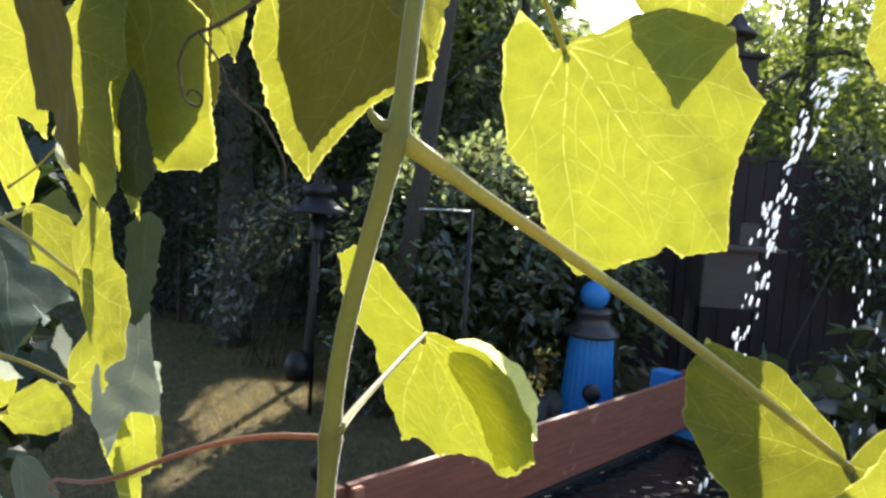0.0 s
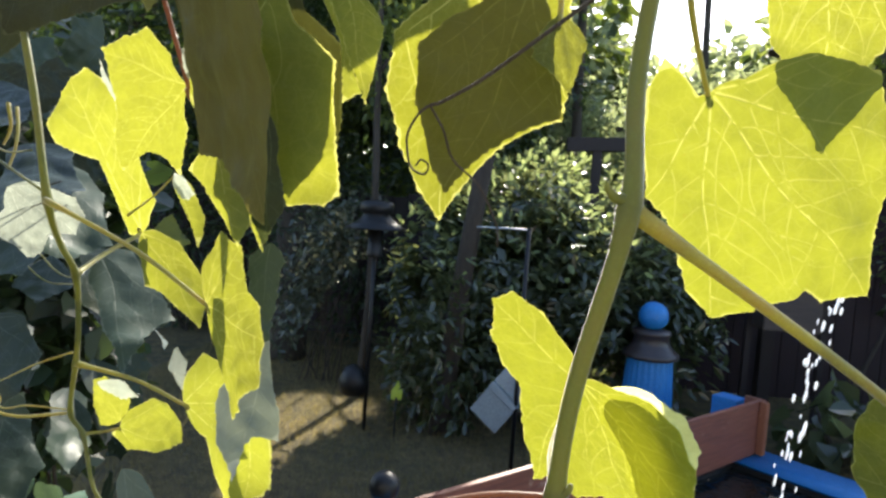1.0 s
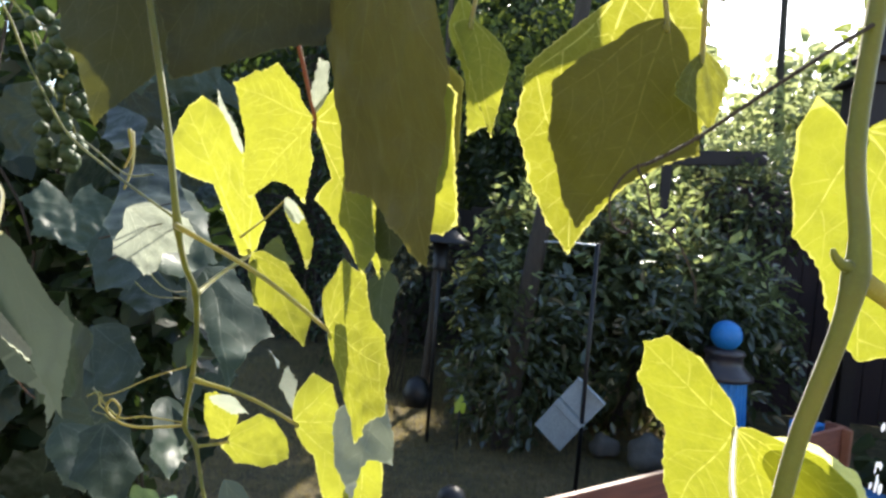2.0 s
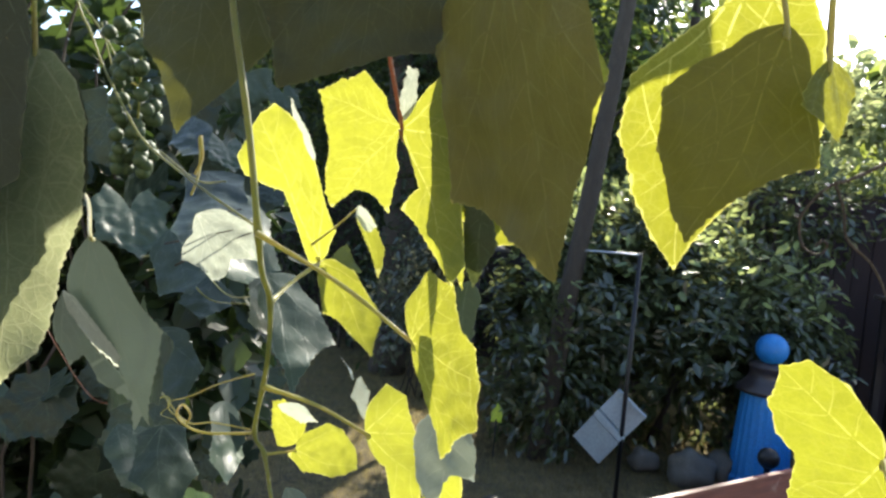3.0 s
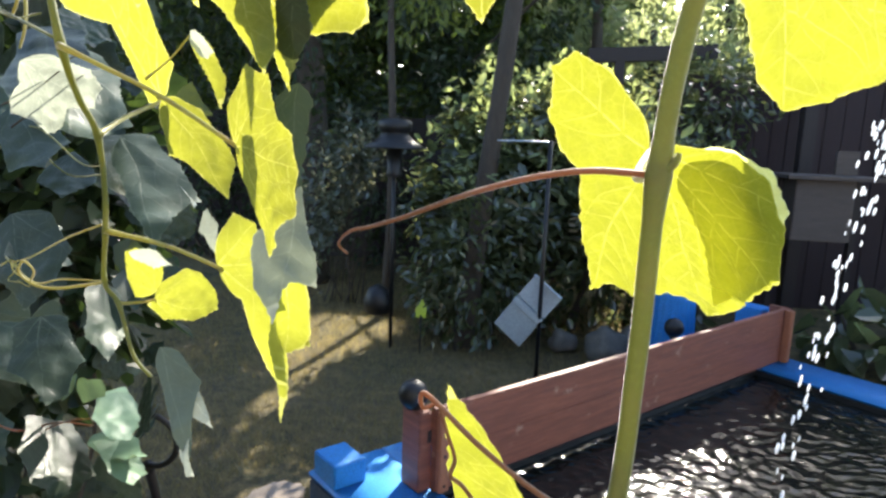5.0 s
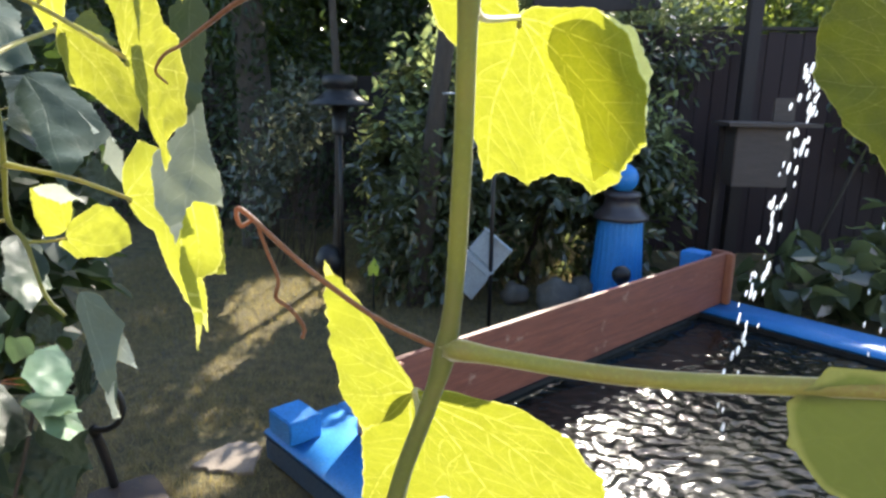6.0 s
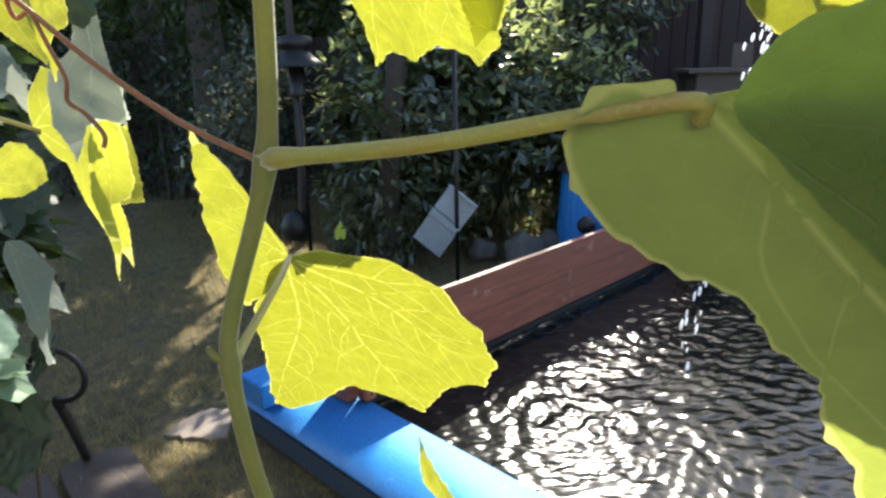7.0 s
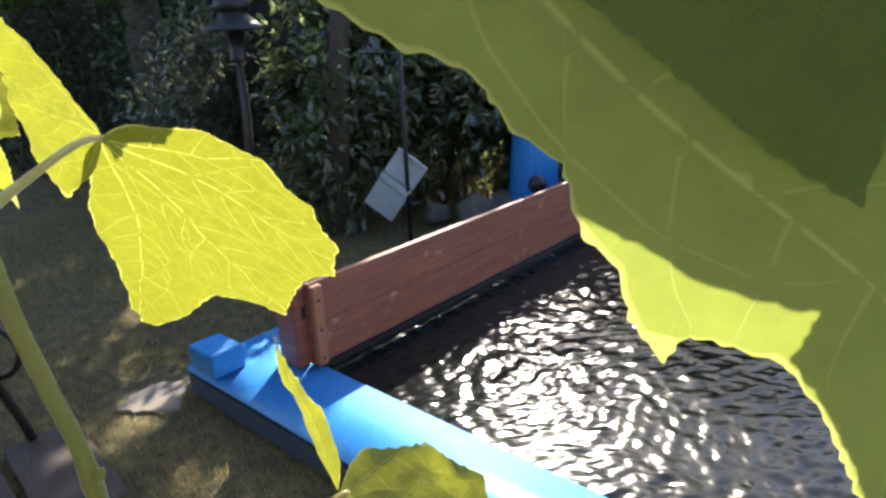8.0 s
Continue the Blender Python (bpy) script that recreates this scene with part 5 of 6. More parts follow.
# blade outlined like the shadow that falls on the lit leaf behind it
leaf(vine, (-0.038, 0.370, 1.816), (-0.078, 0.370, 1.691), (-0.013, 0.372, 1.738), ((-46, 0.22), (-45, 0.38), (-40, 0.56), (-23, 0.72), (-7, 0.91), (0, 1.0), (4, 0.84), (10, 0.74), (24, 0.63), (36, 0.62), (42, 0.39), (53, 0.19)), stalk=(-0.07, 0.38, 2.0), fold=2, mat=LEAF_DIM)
leaf(vine, (-0.051, 0.386, 1.853), (-0.082, 0.386, 1.675), (-0.015, 0.388, 1.772), ((-29, 0.16), (-36, 0.39), (-36, 0.51), (-25, 0.68), (-14, 0.81), (-6, 0.92), (0, 1.0), (2, 0.91), (10, 0.74), (29, 0.66), (39, 0.51), (56, 0.3), (93, 0.14)), fold=2, wave=0.04, curl=0.0)
leaf(vine, (-0.169, 0.430, 1.846), (-0.156, 0.430, 1.748), (-0.139, 0.430, 1.756), ((-21, 0.3), (-1, 0.58), (0, 1.0), (11, 0.95), (11, 0.72), (24, 0.22)), fold=2, mat=LEAF_SUNNY)
leaf(vine, (-0.159, 0.420, 1.827), (-0.139, 0.420, 1.747), (-0.136, 0.420, 1.795), ((-87, 0.17), (-6, 0.67), (28, 0.52)), stalk=(-0.14, 0.40, 2.0))
leaf(vine, (-0.020, 0.350, 1.793), (-0.011, 0.350, 1.749), (-0.002, 0.360, 1.779), ((-43, 0.74), (46, 0.54)), stalk=(-0.01, 0.36, 2.0))
leaf(vine, (0.232, 0.330, 1.784), (0.215, 0.330, 1.742), (0.206, 0.330, 1.758), ((-34, 0.73), (23, 0.82), (65, 0.57)), stalk=(0.25, 0.36, 2.0))
leaf(vine, (-0.416, 0.630, 1.633), (-0.504, 0.620, 1.787), (-0.417, 0.620, 1.713), ((-67, 0.08), (-19, 0.18), (-4, 0.49), (-19, 0.74), (-16, 0.86), (-6, 0.96), (0, 1.0), (7, 1.01), (13, 0.91), (19, 0.83), (24, 0.62), (28, 0.48), (33, 0.37), (58, 0.23), (60, 0.12)), stalk=(-0.418, 0.53, 1.600), stalk_r=0.0022, fold=3, wave=0.08, mat=LEAF_SUNNY)
# the whitish blades among these stand in for sunlit folds and edges
leaf(vine, (-0.423, 0.610, 1.739), (-0.456, 0.600, 1.801), (-0.427, 0.600, 1.771), ((2, 0.42), (-3, 0.71), (0, 1.0), (8, 0.72), (22, 0.37), (56, 0.11)), mat=PALE_LIT, fold=3)
leaf(vine, (-0.270, 0.430, 1.760), (-0.272, 0.430, 1.800), (-0.263, 0.430, 1.794), ((-8, 0.55), (0, 1.0), (13, 0.94), (25, 0.49)), mat=PALE_LIT, fold=3)
leaf(vine, (-0.336, 0.530, 1.550), (-0.342, 0.530, 1.557), (-0.314, 0.520, 1.530), ((29, 1.4), (0, 1.0), (-106, 1.9), (132, 1.9), (116, 1.9)), mat=PALE_LIT, fold=3)
leaf(vine, (-0.331, 0.545, 1.515), (-0.329, 0.545, 1.540), (-0.318, 0.545, 1.521), ((-55, 0.29), (-9, 0.82), (0, 1.0), (44, 0.7), (138, 0.73)), mat=PALE_LIT, fold=3)
leaf(vine, (-0.364, 0.594, 1.697), (-0.349, 0.594, 1.671), (-0.343, 0.596, 1.681), ((-27, 0.48), (-11, 0.82), (0, 1.0), (18, 0.95), (29, 0.48)), mat=PALE_LIT, fold=2)
leaf(vine, (-0.430, 0.585, 1.487), (-0.379, 0.575, 1.480), (-0.400, 0.580, 1.488), ((-24, 0.26), (-13, 0.67), (0, 1.0), (11, 0.71)), mat=PALE_LIT, fold=2)
leaf(vine, (-0.365, 0.600, 1.696), (-0.339, 0.600, 1.625), (-0.336, 0.605, 1.654), ((-18, 0.23), (-5, 0.44), (0, 0.7), (0, 1.0), (6, 0.88), (16, 0.68), (27, 0.33)), stalk=(-0.414, 0.60, 1.652), stalk_r=0.001, fold=3, mat=LEAF_SUNNY)
leaf(vine, (-0.410, 0.620, 1.635), (-0.354, 0.642, 1.537), (-0.367, 0.640, 1.609), ((-30, 0.26), (-26, 0.48), (-12, 0.57), (-6, 0.74), (0, 1.0), (17, 0.8), (22, 0.68), (30, 0.47), (45, 0.33), (67, 0.13)), fold=4, mat=LEAF_SUNNY)
leaf(vine, (-0.411, 0.640, 1.632), (-0.387, 0.680, 1.623), (-0.394, 0.660, 1.651), ((-14, 0.79), (56, 0.65)), mat=LEAF_SHADE)
leaf(vine, (-0.254, 0.440, 1.600), (-0.204, 0.395, 1.542), (-0.190, 0.385, 1.587), ((-13, 0.37), (-12, 0.71), (-14, 0.99), (0, 1.0), (17, 1.09), (31, 0.92), (49, 0.81), (63, 0.66), (90, 0.7), (123, 0.63), (158, 0.33)), stalk=(-0.401, 0.465, 1.667), stalk_r=0.0017, fold=3)
leaf(vine, (-0.319, 0.543, 1.488), (-0.257, 0.550, 1.364), (-0.273, 0.540, 1.500), ((11, 0.26), (0, 0.53), (-1, 0.73), (0, 1.0), (9, 0.79), (32, 0.48), (72, 0.36), (112, 0.41), (135, 0.38), (144, 0.25)), stalk=(-0.431, 0.553, 1.513), stalk_r=0.002, fold=3, mat=LEAF_SUNNY)
leaf(vine, (-0.252, 0.520, 1.495), (-0.244, 0.520, 1.428), (-0.228, 0.520, 1.484), ((-10, 0.49), (0, 1.0), (15, 1.05), (34, 0.58), (75, 0.31), (49, 0.17)), fold=4, mat=LEAF_SUNNY)
leaf(vine, (-0.256, 0.515, 1.490), (-0.248, 0.515, 1.439), (-0.235, 0.510, 1.516), ((-10, 0.53), (0, 1.0), (16, 0.54), (82, 0.33), (94, 0.68), (127, 0.85), (144, 0.75), (158, 0.4)), fold=6, mat=PALE_LIT)
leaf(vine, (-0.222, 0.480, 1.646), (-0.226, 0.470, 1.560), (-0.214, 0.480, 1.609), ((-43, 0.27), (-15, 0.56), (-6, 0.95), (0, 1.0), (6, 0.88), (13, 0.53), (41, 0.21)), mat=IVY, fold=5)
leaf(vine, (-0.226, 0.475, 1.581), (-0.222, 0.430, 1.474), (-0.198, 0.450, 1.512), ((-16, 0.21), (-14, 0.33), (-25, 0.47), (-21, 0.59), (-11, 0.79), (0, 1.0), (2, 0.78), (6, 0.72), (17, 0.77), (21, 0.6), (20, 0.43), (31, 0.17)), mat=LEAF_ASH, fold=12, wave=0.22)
leaf(vine, (-0.228, 0.470, 1.499), (-0.240, 0.500, 1.375), (-0.213, 0.480, 1.452), ((-25, 0.23), (-14, 0.49), (-6, 0.72), (0, 1.0), (2, 0.78), (-1, 0.52), (13, 0.48), (24, 0.39), (53, 0.18), (103, 0.12), (111, 0.04)), fold=4, mat=LEAF_SUNNY)
leaf(vine, (-0.414, 0.600, 1.437), (-0.334, 0.580, 1.439), (-0.380, 0.600, 1.471), ((-140, 0.13), (-52, 0.29), (-16, 0.68), (-7, 0.86), (0, 1.0), (13, 0.94), (30, 0.78), (46, 0.59), (69, 0.25)), stalk=(-0.433, 0.57, 1.439), stalk_r=0.0014, fold=2, mat=LEAF_SUNNY)
leaf(vine, (-0.412, 0.600, 1.445), (-0.443, 0.600, 1.485), (-0.439, 0.600, 1.441), ((-52, 0.59), (-16, 0.94), (0, 1.0), (28, 0.65), (68, 0.46)), mat=LEAF_SUNNY, fold=2)
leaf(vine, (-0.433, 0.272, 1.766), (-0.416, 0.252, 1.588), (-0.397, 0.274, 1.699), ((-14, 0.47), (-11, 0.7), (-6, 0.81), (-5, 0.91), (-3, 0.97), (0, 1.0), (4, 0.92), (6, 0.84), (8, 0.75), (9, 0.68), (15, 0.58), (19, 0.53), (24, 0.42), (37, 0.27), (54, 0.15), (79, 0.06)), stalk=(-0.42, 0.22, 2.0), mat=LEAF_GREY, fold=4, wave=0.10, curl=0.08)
# hidden backing leaf, added to keep sun off the hairy leaf's upper part
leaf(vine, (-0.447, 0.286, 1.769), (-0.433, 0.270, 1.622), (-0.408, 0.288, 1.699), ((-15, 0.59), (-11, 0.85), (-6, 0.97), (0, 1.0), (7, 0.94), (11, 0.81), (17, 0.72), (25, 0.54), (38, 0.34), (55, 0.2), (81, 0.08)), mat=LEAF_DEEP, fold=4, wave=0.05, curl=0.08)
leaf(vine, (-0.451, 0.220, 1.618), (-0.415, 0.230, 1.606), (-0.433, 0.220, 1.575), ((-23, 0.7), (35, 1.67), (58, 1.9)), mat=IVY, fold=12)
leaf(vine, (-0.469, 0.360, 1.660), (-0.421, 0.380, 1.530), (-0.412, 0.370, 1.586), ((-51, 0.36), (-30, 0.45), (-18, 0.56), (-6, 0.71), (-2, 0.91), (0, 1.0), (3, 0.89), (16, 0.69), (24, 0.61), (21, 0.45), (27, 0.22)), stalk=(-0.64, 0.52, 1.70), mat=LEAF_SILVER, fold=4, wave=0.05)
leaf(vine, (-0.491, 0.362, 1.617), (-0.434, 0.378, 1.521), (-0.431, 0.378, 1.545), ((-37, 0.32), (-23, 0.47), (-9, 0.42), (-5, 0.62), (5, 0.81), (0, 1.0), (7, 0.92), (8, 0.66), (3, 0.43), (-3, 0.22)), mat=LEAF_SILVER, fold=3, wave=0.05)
# whitish strip in place of sunlight along the grey leaf's fold
leaf(vine, (-0.489, 0.360, 1.619), (-0.441, 0.372, 1.564), (-0.463, 0.366, 1.592), ((-20, 0.35), (-11, 0.65), (-5, 0.87), (0, 1.0), (4, 0.77), (6, 0.5), (15, 0.21)), mat=PALE_LIT, fold=2, wave=0.03, curl=0)
# top blades whose shade is in their dark leaf colour
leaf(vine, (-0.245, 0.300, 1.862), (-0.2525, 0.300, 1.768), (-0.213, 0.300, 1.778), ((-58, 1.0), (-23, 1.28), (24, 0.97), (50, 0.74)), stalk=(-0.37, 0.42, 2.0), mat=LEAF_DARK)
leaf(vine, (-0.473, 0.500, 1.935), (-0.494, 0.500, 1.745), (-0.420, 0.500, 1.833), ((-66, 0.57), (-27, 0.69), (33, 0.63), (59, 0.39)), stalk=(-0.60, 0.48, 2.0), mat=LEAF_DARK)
# leaves from here on are added, mostly above the view, to shade those below
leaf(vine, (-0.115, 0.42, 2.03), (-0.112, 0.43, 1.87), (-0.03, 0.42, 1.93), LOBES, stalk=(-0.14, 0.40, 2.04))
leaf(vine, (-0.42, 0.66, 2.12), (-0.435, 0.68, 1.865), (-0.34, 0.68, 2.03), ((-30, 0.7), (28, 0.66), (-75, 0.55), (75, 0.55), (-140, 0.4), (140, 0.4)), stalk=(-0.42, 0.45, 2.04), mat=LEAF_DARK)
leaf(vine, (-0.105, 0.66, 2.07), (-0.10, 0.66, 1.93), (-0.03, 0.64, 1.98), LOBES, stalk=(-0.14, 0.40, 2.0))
# dark copy hidden behind a lit leaf, added to block its sun
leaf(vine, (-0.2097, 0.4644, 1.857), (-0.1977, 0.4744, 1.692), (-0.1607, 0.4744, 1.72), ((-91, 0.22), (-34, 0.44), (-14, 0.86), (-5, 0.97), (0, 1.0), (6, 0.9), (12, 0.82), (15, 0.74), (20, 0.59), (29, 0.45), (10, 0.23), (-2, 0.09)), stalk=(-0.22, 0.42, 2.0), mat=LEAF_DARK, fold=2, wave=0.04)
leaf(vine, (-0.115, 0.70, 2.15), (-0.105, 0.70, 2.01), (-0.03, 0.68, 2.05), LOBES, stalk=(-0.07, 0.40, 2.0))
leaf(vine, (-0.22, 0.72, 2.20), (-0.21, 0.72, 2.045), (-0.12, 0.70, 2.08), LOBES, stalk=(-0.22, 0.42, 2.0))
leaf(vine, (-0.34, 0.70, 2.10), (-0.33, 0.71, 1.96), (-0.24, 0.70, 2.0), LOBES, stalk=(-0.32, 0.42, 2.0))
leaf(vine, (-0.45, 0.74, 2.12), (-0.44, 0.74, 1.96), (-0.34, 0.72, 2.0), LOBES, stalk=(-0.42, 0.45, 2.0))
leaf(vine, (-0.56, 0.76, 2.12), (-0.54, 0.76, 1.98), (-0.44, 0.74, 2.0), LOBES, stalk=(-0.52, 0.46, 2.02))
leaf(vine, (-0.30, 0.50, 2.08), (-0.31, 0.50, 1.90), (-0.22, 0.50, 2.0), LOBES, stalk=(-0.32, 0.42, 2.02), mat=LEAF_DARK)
# end of the added shading leaves
# whitish blade laid over a grey leaf as its sunlit patch
leaf(vine, (-0.591, 0.660, 1.670), (-0.549, 0.655, 1.596), (-0.512, 0.660, 1.652), ((-31, 0.27), (-51, 0.51), (-43, 0.67), (-15, 0.75), (-5, 0.96), (0, 1.0), (7, 0.99), (19, 0.84), (32, 1.14), (45, 1.1), (56, 0.92), (71, 0.45)), mat=PALE_LIT, fold=6, wave=0.14)
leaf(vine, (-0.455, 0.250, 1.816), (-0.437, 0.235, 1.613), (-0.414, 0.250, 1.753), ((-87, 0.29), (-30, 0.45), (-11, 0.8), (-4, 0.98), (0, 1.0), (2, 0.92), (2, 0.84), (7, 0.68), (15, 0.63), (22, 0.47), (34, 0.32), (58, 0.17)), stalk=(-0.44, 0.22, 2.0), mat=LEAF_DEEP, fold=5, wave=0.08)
# another whitish blade standing in for a sunlit leaf part
leaf(vine, (-0.460, 0.260, 1.611), (-0.471, 0.260, 1.570), (-0.445, 0.260, 1.597), ((-16, 0.39), (-20, 1.06), (0, 1.0), (20, 0.49), (60, 0.58), (62, 0.29), (111, 0.09)), mat=PALE_LIT, fold=3, wave=0.05)
# END vine

rod("side_shoot", [(-0.72, 0.62, 2.06), (-0.740, 0.620, 1.923), (-0.715, 0.620, 1.865), (-0.695, 0.620, 1.827), (-0.646, 0.600, 1.778), (-0.602, 0.580, 1.743), (-0.507, 0.530, 1.705), (-0.408, 0.475, 1.672)], 0.0016, 0.0012, SHOOT, vine, "thin green side shoot", sides=8)

shade_vine = thing("wall_vine", "dense grapevine with grey-green leaves in shade", "vine", (-0.9, 1.0, 0))
shade_vine.matrix_world = Matrix()
# LEAVES shade_vine
leaf(shade_vine, (-0.650, 0.810, 1.705), (-0.563, 0.690, 1.590), (-0.529, 0.760, 1.604), ((-32, 0.33), (-19, 0.7), (-10, 0.97), (0, 1.0), (7, 1.05), (25, 0.89), (54, 0.43), (79, 0.24)), mat=IVY)
leaf(shade_vine, (-0.563, 0.790, 1.593), (-0.455, 0.670, 1.464), (-0.444, 0.760, 1.519), ((-16, 0.31), (-5, 0.67), (0, 1.0), (8, 0.83), (29, 0.7), (45, 0.4), (87, 0.19)), mat=IVY)
leaf(shade_vine, (-0.846, 0.980, 1.448), (-0.765, 0.870, 1.369), (-0.764, 0.950, 1.379), ((-42, 0.35), (-20, 0.79), (0, 1.0), (29, 0.71), (90, 0.29)), mat=IVY)
leaf(shade_vine, (-0.698, 0.930, 1.360), (-0.613, 0.810, 1.280), (-0.640, 0.900, 1.291), ((-34, 0.37), (-17, 0.96), (0, 1.0), (27, 0.6), (95, 0.25)), mat=IVY)
leaf(shade_vine, (-0.849, 0.980, 1.280), (-0.761, 0.870, 1.174), (-0.750, 0.950, 1.219), ((-68, 0.25), (-26, 0.65), (0, 1.0), (11, 0.94), (30, 0.69), (80, 0.24)), mat=IVY)
leaf(shade_vine, (-0.856, 1.060, 1.116), (-0.804, 0.950, 1.187), (-0.844, 1.000, 1.131), ((-12, 0.67), (-3, 1.17), (0, 1.0), (10, 0.7), (92, 0.19)), mat=PALELEAF)
leaf(shade_vine, (-0.850, 1.060, 1.115), (-0.724, 0.950, 1.172), (-0.775, 1.000, 1.125), ((-12, 0.56), (-5, 1.06), (0, 1.0), (5, 0.92), (41, 0.21)), mat=PALELEAF)
leaf(shade_vine, (-0.770, 1.050, 1.128), (-0.669, 0.930, 1.100), (-0.692, 1.000, 1.109), ((-62, 0.21), (-28, 0.56), (-11, 0.8), (0, 1.0), (8, 0.9), (31, 0.4), (112, 0.15)), mat=PALELEAF)
leaf(shade_vine, (-0.815, 1.050, 1.036), (-0.634, 0.910, 1.058), (-0.681, 1.000, 1.052), ((-24, 0.23), (-9, 0.6), (0, 1.0), (4, 0.96), (29, 0.44), (81, 0.15)), mat=PALELEAF)
leaf(shade_vine, (-0.876, 1.030, 1.067), (-0.775, 0.890, 0.999), (-0.783, 1.000, 0.987), ((-81, 0.28), (-33, 0.64), (-15, 0.91), (0, 1.0), (14, 0.87), (35, 0.71), (63, 0.43), (103, 0.21)), mat=IVY)
leaf(shade_vine, (-0.464, 0.690, 1.353), (-0.382, 0.610, 1.237), (-0.399, 0.660, 1.318), ((-24, 0.16), (-7, 0.43), (-4, 0.68), (0, 1.0), (0, 0.88), (10, 0.61), (30, 0.45), (47, 0.19)), mat=LEAF_SILVER)
# whitish blade for the bright edge of the hanging leaf above
leaf(shade_vine, (-0.430, 0.685, 1.309), (-0.385, 0.605, 1.243), (-0.393, 0.660, 1.319), ((2, 0.42), (-8, 0.73), (0, 1.0), (5, 1.04), (5, 0.57), (13, 0.42), (30, 0.83), (42, 0.4), (103, 0.11)), mat=PALE_LIT, fold=3)
leaf(shade_vine, (-0.735, 1.010, 1.143), (-0.678, 0.900, 1.106), (-0.677, 0.980, 1.117), ((-60, 0.27), (-24, 0.64), (0, 1.0), (14, 0.92), (32, 0.6), (76, 0.2)), mat=PALELEAF)
leaf(shade_vine, (-0.749, 1.010, 1.049), (-0.649, 0.900, 1.029), (-0.667, 0.980, 1.014), ((-68, 0.28), (-15, 0.74), (0, 1.0), (28, 0.65), (121, 0.43)), mat=PALELEAF)
leaf(shade_vine, (-0.581, 0.530, 1.517), (-0.466, 0.450, 1.517), (-0.534, 0.500, 1.561), ((-109, 0.4), (20, 1.14), (56, 0.68)), mat=IVY)
leaf(shade_vine, (-0.706, 0.930, 1.352), (-0.636, 0.850, 1.275), (-0.638, 0.900, 1.321), ((-28, 0.55), (22, 0.69)), mat=IVY)
leaf(shade_vine, (-0.845, 0.930, 1.460), (-0.750, 0.830, 1.336), (-0.719, 0.900, 1.421), ((-47, 0.18), (-13, 0.67), (0, 1.0), (16, 0.95), (36, 0.75), (65, 0.36)), mat=IVY)
leaf(shade_vine, (-0.715, 0.830, 1.803), (-0.676, 0.750, 1.736), (-0.673, 0.800, 1.776), ((-121, 0.47), (-22, 0.68), (0, 1.0), (14, 1.02), (36, 0.42)), mat=IVY)
leaf(shade_vine, (-0.820, 0.930, 1.633), (-0.714, 0.850, 1.531), (-0.712, 0.900, 1.578), ((-43, 0.38), (-19, 0.84), (0, 1.0), (19, 0.8), (49, 0.28)), mat=IVY)
leaf(shade_vine, (-0.979, 1.030, 1.247), (-0.827, 0.910, 1.173), (-0.842, 1.000, 1.198), ((-21, 0.47), (-9, 0.9), (0, 1.0), (21, 0.78), (61, 0.32)), mat=IVY)
leaf(shade_vine, (-0.768, 0.980, 1.559), (-0.731, 0.900, 1.486), (-0.713, 0.950, 1.520), ((-33, 0.71), (27, 0.75)), mat=IVY)
leaf(shade_vine, (-0.697, 0.830, 1.728), (-0.604, 0.710, 1.646), (-0.595, 0.800, 1.702), ((-72, 0.17), (-14, 1.03), (-8, 1.26), (0, 1.0), (11, 1.24), (23, 0.94), (58, 0.37)), mat=IVY)
leaf(shade_vine, (-0.578, 0.830, 1.591), (-0.507, 0.710, 1.501), (-0.507, 0.800, 1.547), ((-79, 0.22), (-15, 0.68), (0, 1.0), (12, 0.94), (31, 0.57), (72, 0.15)), mat=IVY)
rod("stalk", [(-1.054, 1.000, 1.091), (-0.995, 1.000, 1.077), (-0.925, 1.000, 1.057), (-0.845, 1.000, 1.081), (-0.777, 1.000, 1.081)], 0.0018, 0.00108, TENDRIL, shade_vine, sides=6)
rod("stalk", [(-0.661, 0.760, 1.768), (-0.651, 0.750, 1.740), (-0.647, 0.740, 1.712), (-0.655, 0.740, 1.691)], 0.0024, 0.00144, STALK, shade_vine, sides=6)
rod("stalk", [(-0.467, 0.600, 1.510), (-0.506, 0.600, 1.494), (-0.545, 0.600, 1.473), (-0.569, 0.600, 1.465)], 0.0009, 0.00054, STALK, shade_vine, sides=6)
rod("stalk", [(-0.569, 0.600, 1.465), (-0.566, 0.600, 1.455), (-0.552, 0.600, 1.448), (-0.551, 0.600, 1.441), (-0.563, 0.600, 1.447)], 0.0007, 0.00042, STALK, shade_vine, sides=6)
rod("stalk", [(-0.838, 0.900, 1.562), (-0.789, 0.900, 1.572), (-0.760, 0.900, 1.567), (-0.746, 0.900, 1.546), (-0.713, 0.900, 1.527), (-0.625, 0.850, 1.538)], 0.0014, 0.00084, SHOOT, shade_vine, sides=6)
rod("stalk", [(-0.635, 0.740, 1.667), (-0.593, 0.720, 1.673), (-0.556, 0.700, 1.680)], 0.0012, 0.00072, BARK, shade_vine, sides=6)
rod("stalk", [(-0.657, 0.720, 1.599), (-0.597, 0.700, 1.628), (-0.506, 0.640, 1.656)], 0.0012, 0.00072, BARK, shade_vine, sides=6)
rod("stalk", [(-0.850, 0.900, 1.583), (-0.767, 0.900, 1.596), (-0.661, 0.850, 1.549), (-0.577, 0.800, 1.560)], 0.0012, 0.00072, SHOOT, shade_vine, sides=6)
rod("stalk", [(-0.821, 0.800, 1.742), (-0.740, 0.750, 1.758), (-0.724, 0.700, 1.796), (-0.753, 0.700, 1.845), (-0.774, 0.700, 1.902)], 0.0016, 0.00096, SHOOT, shade_vine, sides=6)
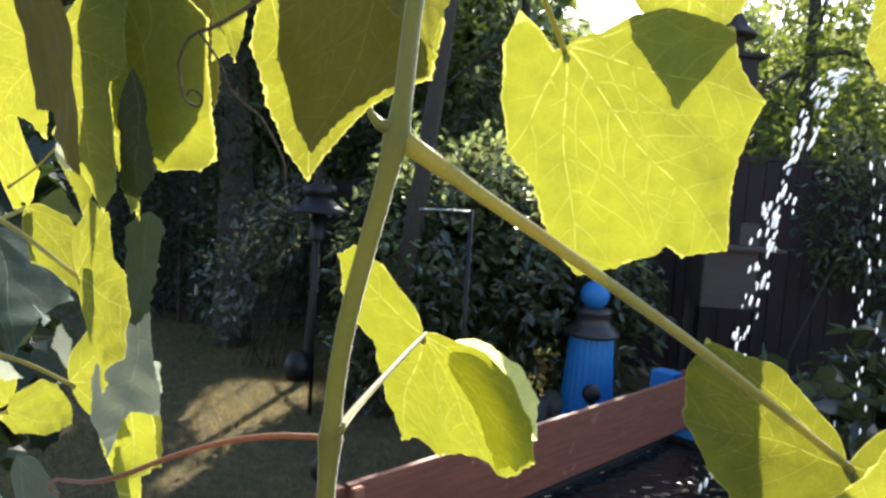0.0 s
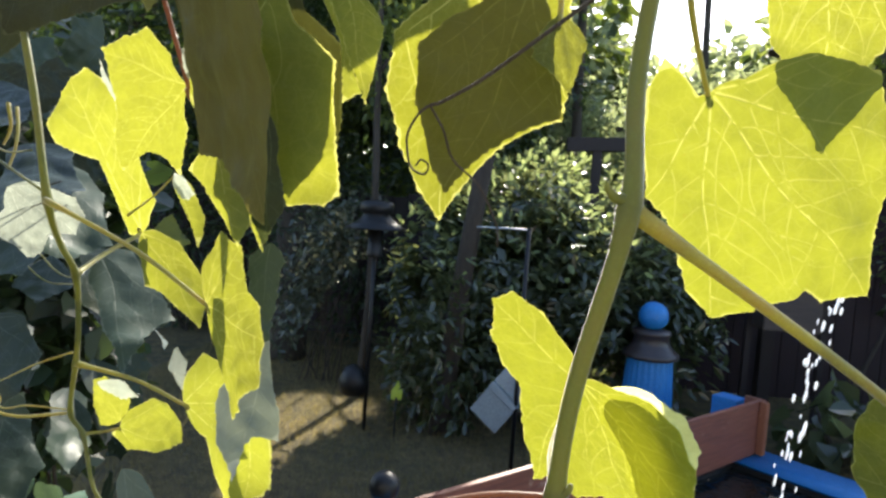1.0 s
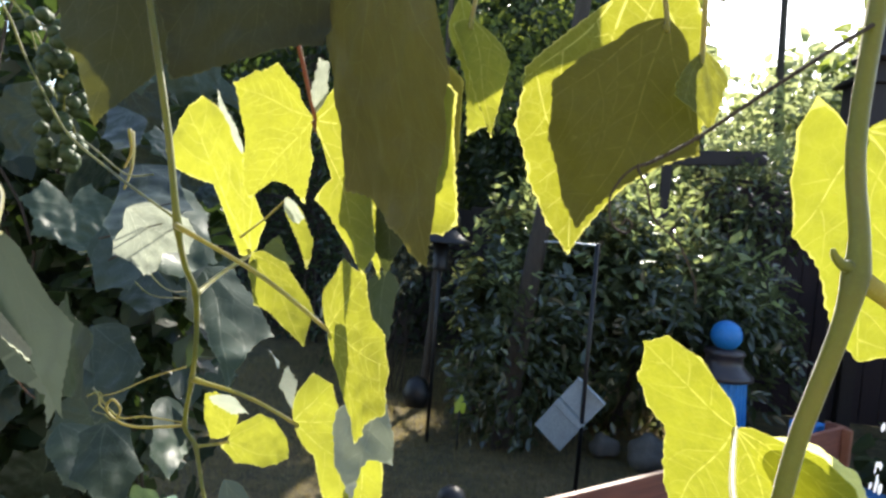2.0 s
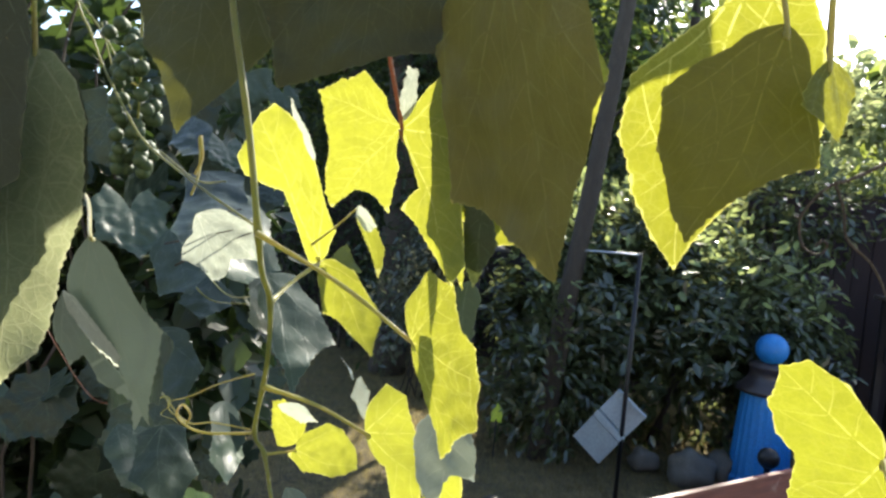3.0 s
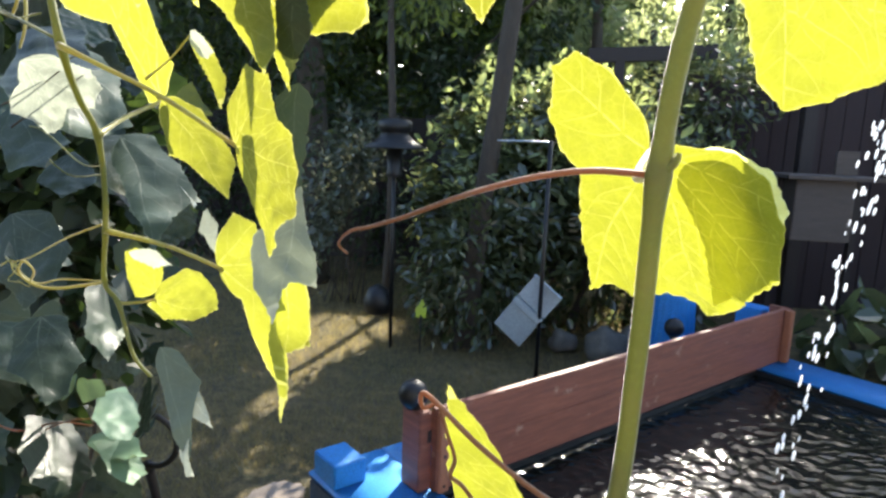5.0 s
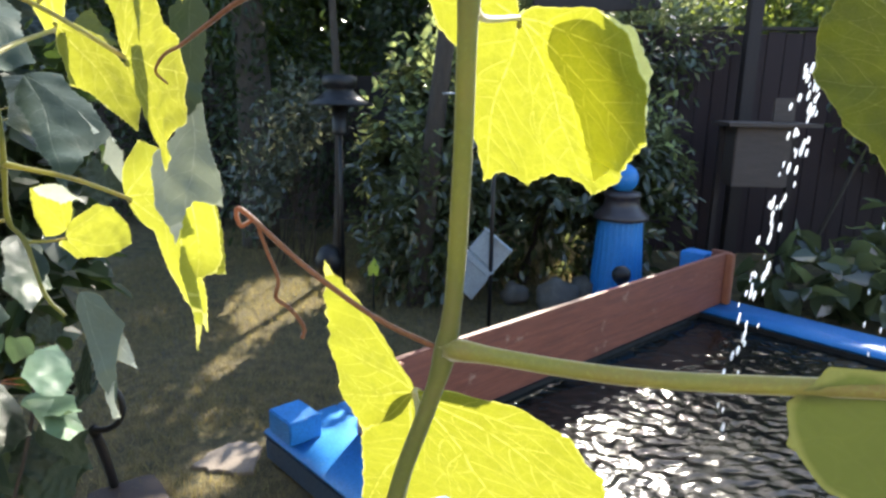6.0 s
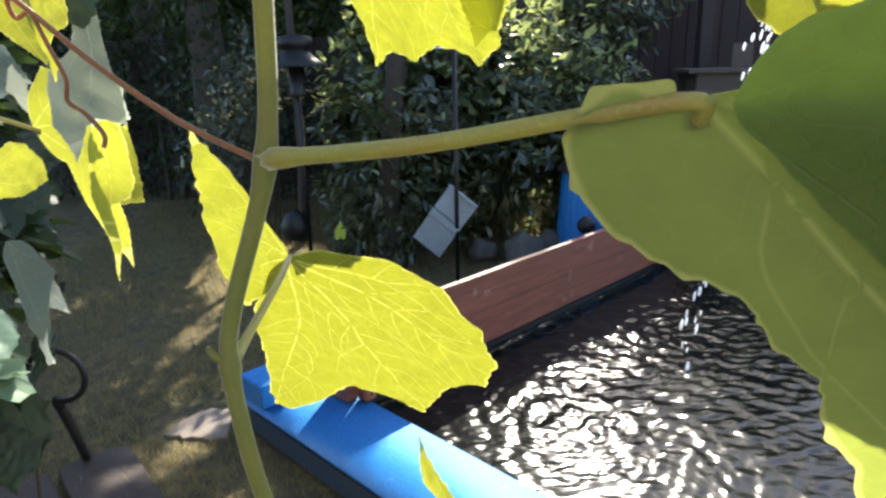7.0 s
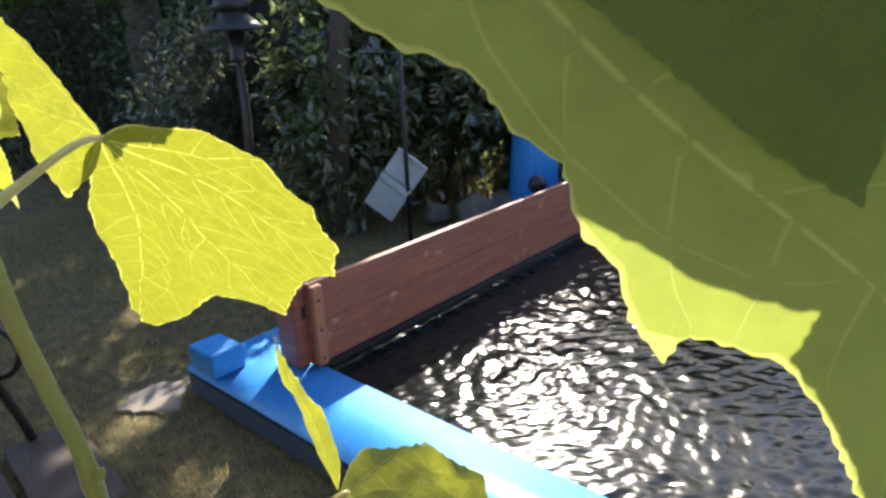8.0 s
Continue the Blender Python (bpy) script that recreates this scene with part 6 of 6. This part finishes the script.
rod("stalk", [(-0.592, 0.660, 1.762), (-0.588, 0.660, 1.736), (-0.596, 0.660, 1.716)], 0.0022, 0.00132, STALK, shade_vine, sides=6)
rod("stalk", [(-0.858, 0.750, 1.946), (-0.808, 0.750, 1.893), (-0.777, 0.750, 1.841)], 0.0015, 0.0009, SHOOT, shade_vine, sides=6)
rod("stalk", [(-0.739, 0.700, 1.831), (-0.718, 0.700, 1.825), (-0.699, 0.700, 1.815)], 0.0016, 0.00096, STALK, shade_vine, sides=6)
rod("stalk", [(-1.092, 0.950, 1.449), (-0.987, 0.950, 1.331), (-0.926, 0.950, 1.310)], 0.0014, 0.00084, TENDRIL, shade_vine, sides=6)
rod("stalk", [(-0.592, 0.620, 1.466), (-0.545, 0.600, 1.446), (-0.506, 0.590, 1.454), (-0.456, 0.580, 1.458)], 0.0011, 0.00066, STALK, shade_vine, sides=6)
rod("stalk", [(-0.599, 0.620, 1.456), (-0.585, 0.620, 1.463), (-0.580, 0.620, 1.454), (-0.591, 0.620, 1.441), (-0.566, 0.610, 1.442)], 0.0008, 0.00048, STALK, shade_vine, sides=6)
rod("stalk", [(-0.870, 1.000, 1.065), (-0.825, 1.000, 1.085), (-0.777, 1.000, 1.095)], 0.0013, 0.00078, TENDRIL, shade_vine, sides=6)
rod("stalk", [(-0.704, 0.700, 1.757), (-0.657, 0.680, 1.740), (-0.565, 0.620, 1.709), (-0.517, 0.600, 1.710)], 0.0013, 0.00078, SHOOT, shade_vine, sides=6)
rod("stalk", [(-0.696, 0.750, 1.623), (-0.610, 0.700, 1.641), (-0.517, 0.620, 1.658)], 0.0012, 0.00072, BARK, shade_vine, sides=6)
# END shade_vine


def build_shade_leaves():
    rnd = random.Random(21)
    shapes = []
    for k in range(6):
        lobes = ((45, rnd.uniform(0.8, 0.95)), (-45, rnd.uniform(0.8, 0.95)), (95, rnd.uniform(0.6, 0.75)), (-95, rnd.uniform(0.6, 0.75)), (140, 0.55), (-140, 0.55))
        v, f, uv, edge, vein = leaf_blade(1.0, lobes, rnd.uniform(3, 16), rnd.uniform(0, 0.4), 0.22, 100 + k, 0.16, 0.12, 150, 3.0)
        shapes.append(put_mesh("leaf", v, f, IVY, True, uv, edge, vein))
    for k in range(48):
        y = rnd.uniform(1.1, 1.8)
        edge = -0.66 * (0.4 + 0.6 * y) - 0.04
        x, z = edge - abs(rnd.gauss(0, 0.42)), rnd.uniform(0.55, 2.3)
        if z < 1.15:
            x -= 0.25 * (1.15 - z)
        way = Vector((rnd.gauss(0, 0.5), rnd.gauss(-0.55, 0.3), -0.8)).normalized()
        nrm = Vector((rnd.gauss(0.35, 0.45), rnd.gauss(-0.5, 0.3), rnd.gauss(0.75, 0.3)))
        xa = way.cross(nrm).normalized()
        s = rnd.choice((0.05, 0.07, 0.09, 0.12, 0.14)) * rnd.uniform(0.9, 1.1)
        m = Matrix.Translation((x, y, z)) @ Matrix((xa, way, xa.cross(way))).transposed().to_4x4() @ Matrix.Scale(s, 4)
        hang("leaf", shapes[k % 6], shade_vine, m=m)
    for k in range(9):
        x, y = rnd.uniform(-1.8, -1.25), rnd.uniform(1.0, 1.7)
        pts = [(x + rnd.uniform(-0.2, 0.2), y + rnd.uniform(-0.1, 0.1), z) for z in (0.0, 0.5, 1.0, 1.5, 2.0, 2.4)]
        rod("stem", pts, 0.006, 0.003, BARK, shade_vine, sides=6, steps=4)


build_shade_leaves()
# Dark leaves added to blacken the shaded gaps in the vine.
scatter_leaves("inner_leaves", [((-1.75, 1.75, 1.6), (0.42, 0.35, 0.8)), ((-2.1, 1.6, 1.4), (0.5, 0.4, 1.0)), ((-1.30, 1.62, 1.15), (0.24, 0.2, 0.34)), ((-1.56, 1.6, 0.72), (0.26, 0.2, 0.42)), ((-1.25, 1.65, 1.5), (0.25, 0.2, 0.4))], 4200, 0.10, DARKLEAF, 77, shade_vine, "leaves added inside the vine, deep shade put into their dark colour", slim=0.8)


def build_grapes():
    bunch = thing("grape_bunch", "bunch of small unripe green grapes", "grapes", (-0.665, 0.64, 1.88))
    rod("bunch_stem", [(0, 0, 0.08), (0, 0, 0), (0.003, 0, -0.08), (0, 0, -0.15)], 0.002, 0.001, SHOOT, bunch, sides=6)
    bm = bmesh.new()
    bmesh.ops.create_icosphere(bm, subdivisions=2, radius=0.0085)
    me = bpy.data.meshes.new("grape")
    bm.to_mesh(me)
    bm.free()
    me.materials.append(GRAPE)
    me.polygons.foreach_set("use_smooth", [True] * len(me.polygons))
    rnd = random.Random(3)
    for k in range(70):
        z = -0.17 * rnd.random()
        r = 0.038 * (1 - 0.55 * (-z / 0.17)) * math.sqrt(rnd.uniform(0.25, 1))
        a = rnd.uniform(0, 2 * math.pi)
        hang("grape", me, bunch, m=Matrix.Translation((r * math.cos(a), r * math.sin(a), z)))


build_grapes()
build_marker()


# ---- falling water ----
def build_fountain():
    f = thing("fountain_spray", "arc of glittering water drops falling into the pond", "water spray", (1.12, 2.83, 0.09))
    rnd = random.Random(8)
    bm = bmesh.new()
    bmesh.ops.create_icosphere(bm, subdivisions=2, radius=1)
    me = bpy.data.meshes.new("drop")
    bm.to_mesh(me)
    bm.free()
    me.materials.append(DROP)
    me.polygons.foreach_set("use_smooth", [True] * len(me.polygons))
    for k in range(170):
        s = rnd.random() ** 0.9
        x = 0.68 * s + rnd.gauss(0, 0.03)
        z = 2.25 * (1 - (1 - s) ** 2) + rnd.gauss(0, 0.02)
        y = 0.40 * s + rnd.gauss(0, 0.018)
        d = Vector((0.68, 0.40, 2 * 2.25 * (1 - s))).normalized()
        r = rnd.uniform(0.003, 0.0085)
        m = Matrix.Translation((x, y, z)) @ d.to_track_quat("Z", "Y").to_matrix().to_4x4() @ Matrix.Diagonal((r, r, r * rnd.uniform(2.6, 4.6), 1))
        hang("drop", me, f, m=m)
    for k in range(40):
        m = Matrix.Translation((0.95 + rnd.gauss(0, 0.05), 0.5 + rnd.gauss(0, 0.03), rnd.uniform(0.1, 1.9))) @ Matrix.Diagonal((0.0045, 0.0045, 0.018, 1))
        hang("drop", me, f, m=m)


build_fountain()


# ---- grass, and unseen plain walls added to close the place behind the camera and bounce light ----
def build_grass():
    rnd = np.random.RandomState(4)
    n = 52000
    x, y = rnd.uniform(-3.2, 1.2, n), 1.6 + 5.6 * rnd.rand(n) ** 1.1
    u, v = (x + 0.91) * 0.706 + (y - 2.56) * 0.708, (x + 0.91) * 0.708 - (y - 2.56) * 0.706
    ok = ~((u > -0.02) & (u < PLONG) & (v > -0.02) & (v < PWIDE)) & (np.hypot(x + 1.1, y - 2.62) > 0.22)
    x, y = x[ok], y[ok]
    n = len(x)
    a, h, w = rnd.uniform(0, 6.28, n), rnd.uniform(0.012, 0.045, n), rnd.uniform(0.0015, 0.003, n)
    lx, ly = rnd.normal(0, 0.02, n), rnd.normal(0, 0.02, n)
    z0 = np.full(n, -0.02)
    v = np.stack([np.stack([x - w * np.cos(a), y - w * np.sin(a), z0], 1), np.stack([x + w * np.cos(a), y + w * np.sin(a), z0], 1), np.stack([x + lx, y + ly, z0 + 0.02 + h], 1)], 1).reshape(-1, 3)
    ob = new("grass", put_mesh("grass", v, [(3 * i, 3 * i + 1, 3 * i + 2) for i in range(n)], GRASSBLADE, False))
    tagged(ob, "short dry grass blades over the lawn", "grass", kind="stuff")


build_grass()
for name, size, at in (("wall_south", (9, 0.2, 3.6), (0.5, -1.5, 1.8)), ("wall_west", (0.2, 5.0, 2.6), (-3.9, 0.0, 1.3))):
    w = part(name, box(size, (0, 0, 0), bevel=0.01), FILL_WALL)
    w.location = at
    tagged(w, "plain unseen wall added to close the place and bounce light", "wall", kind="structure")
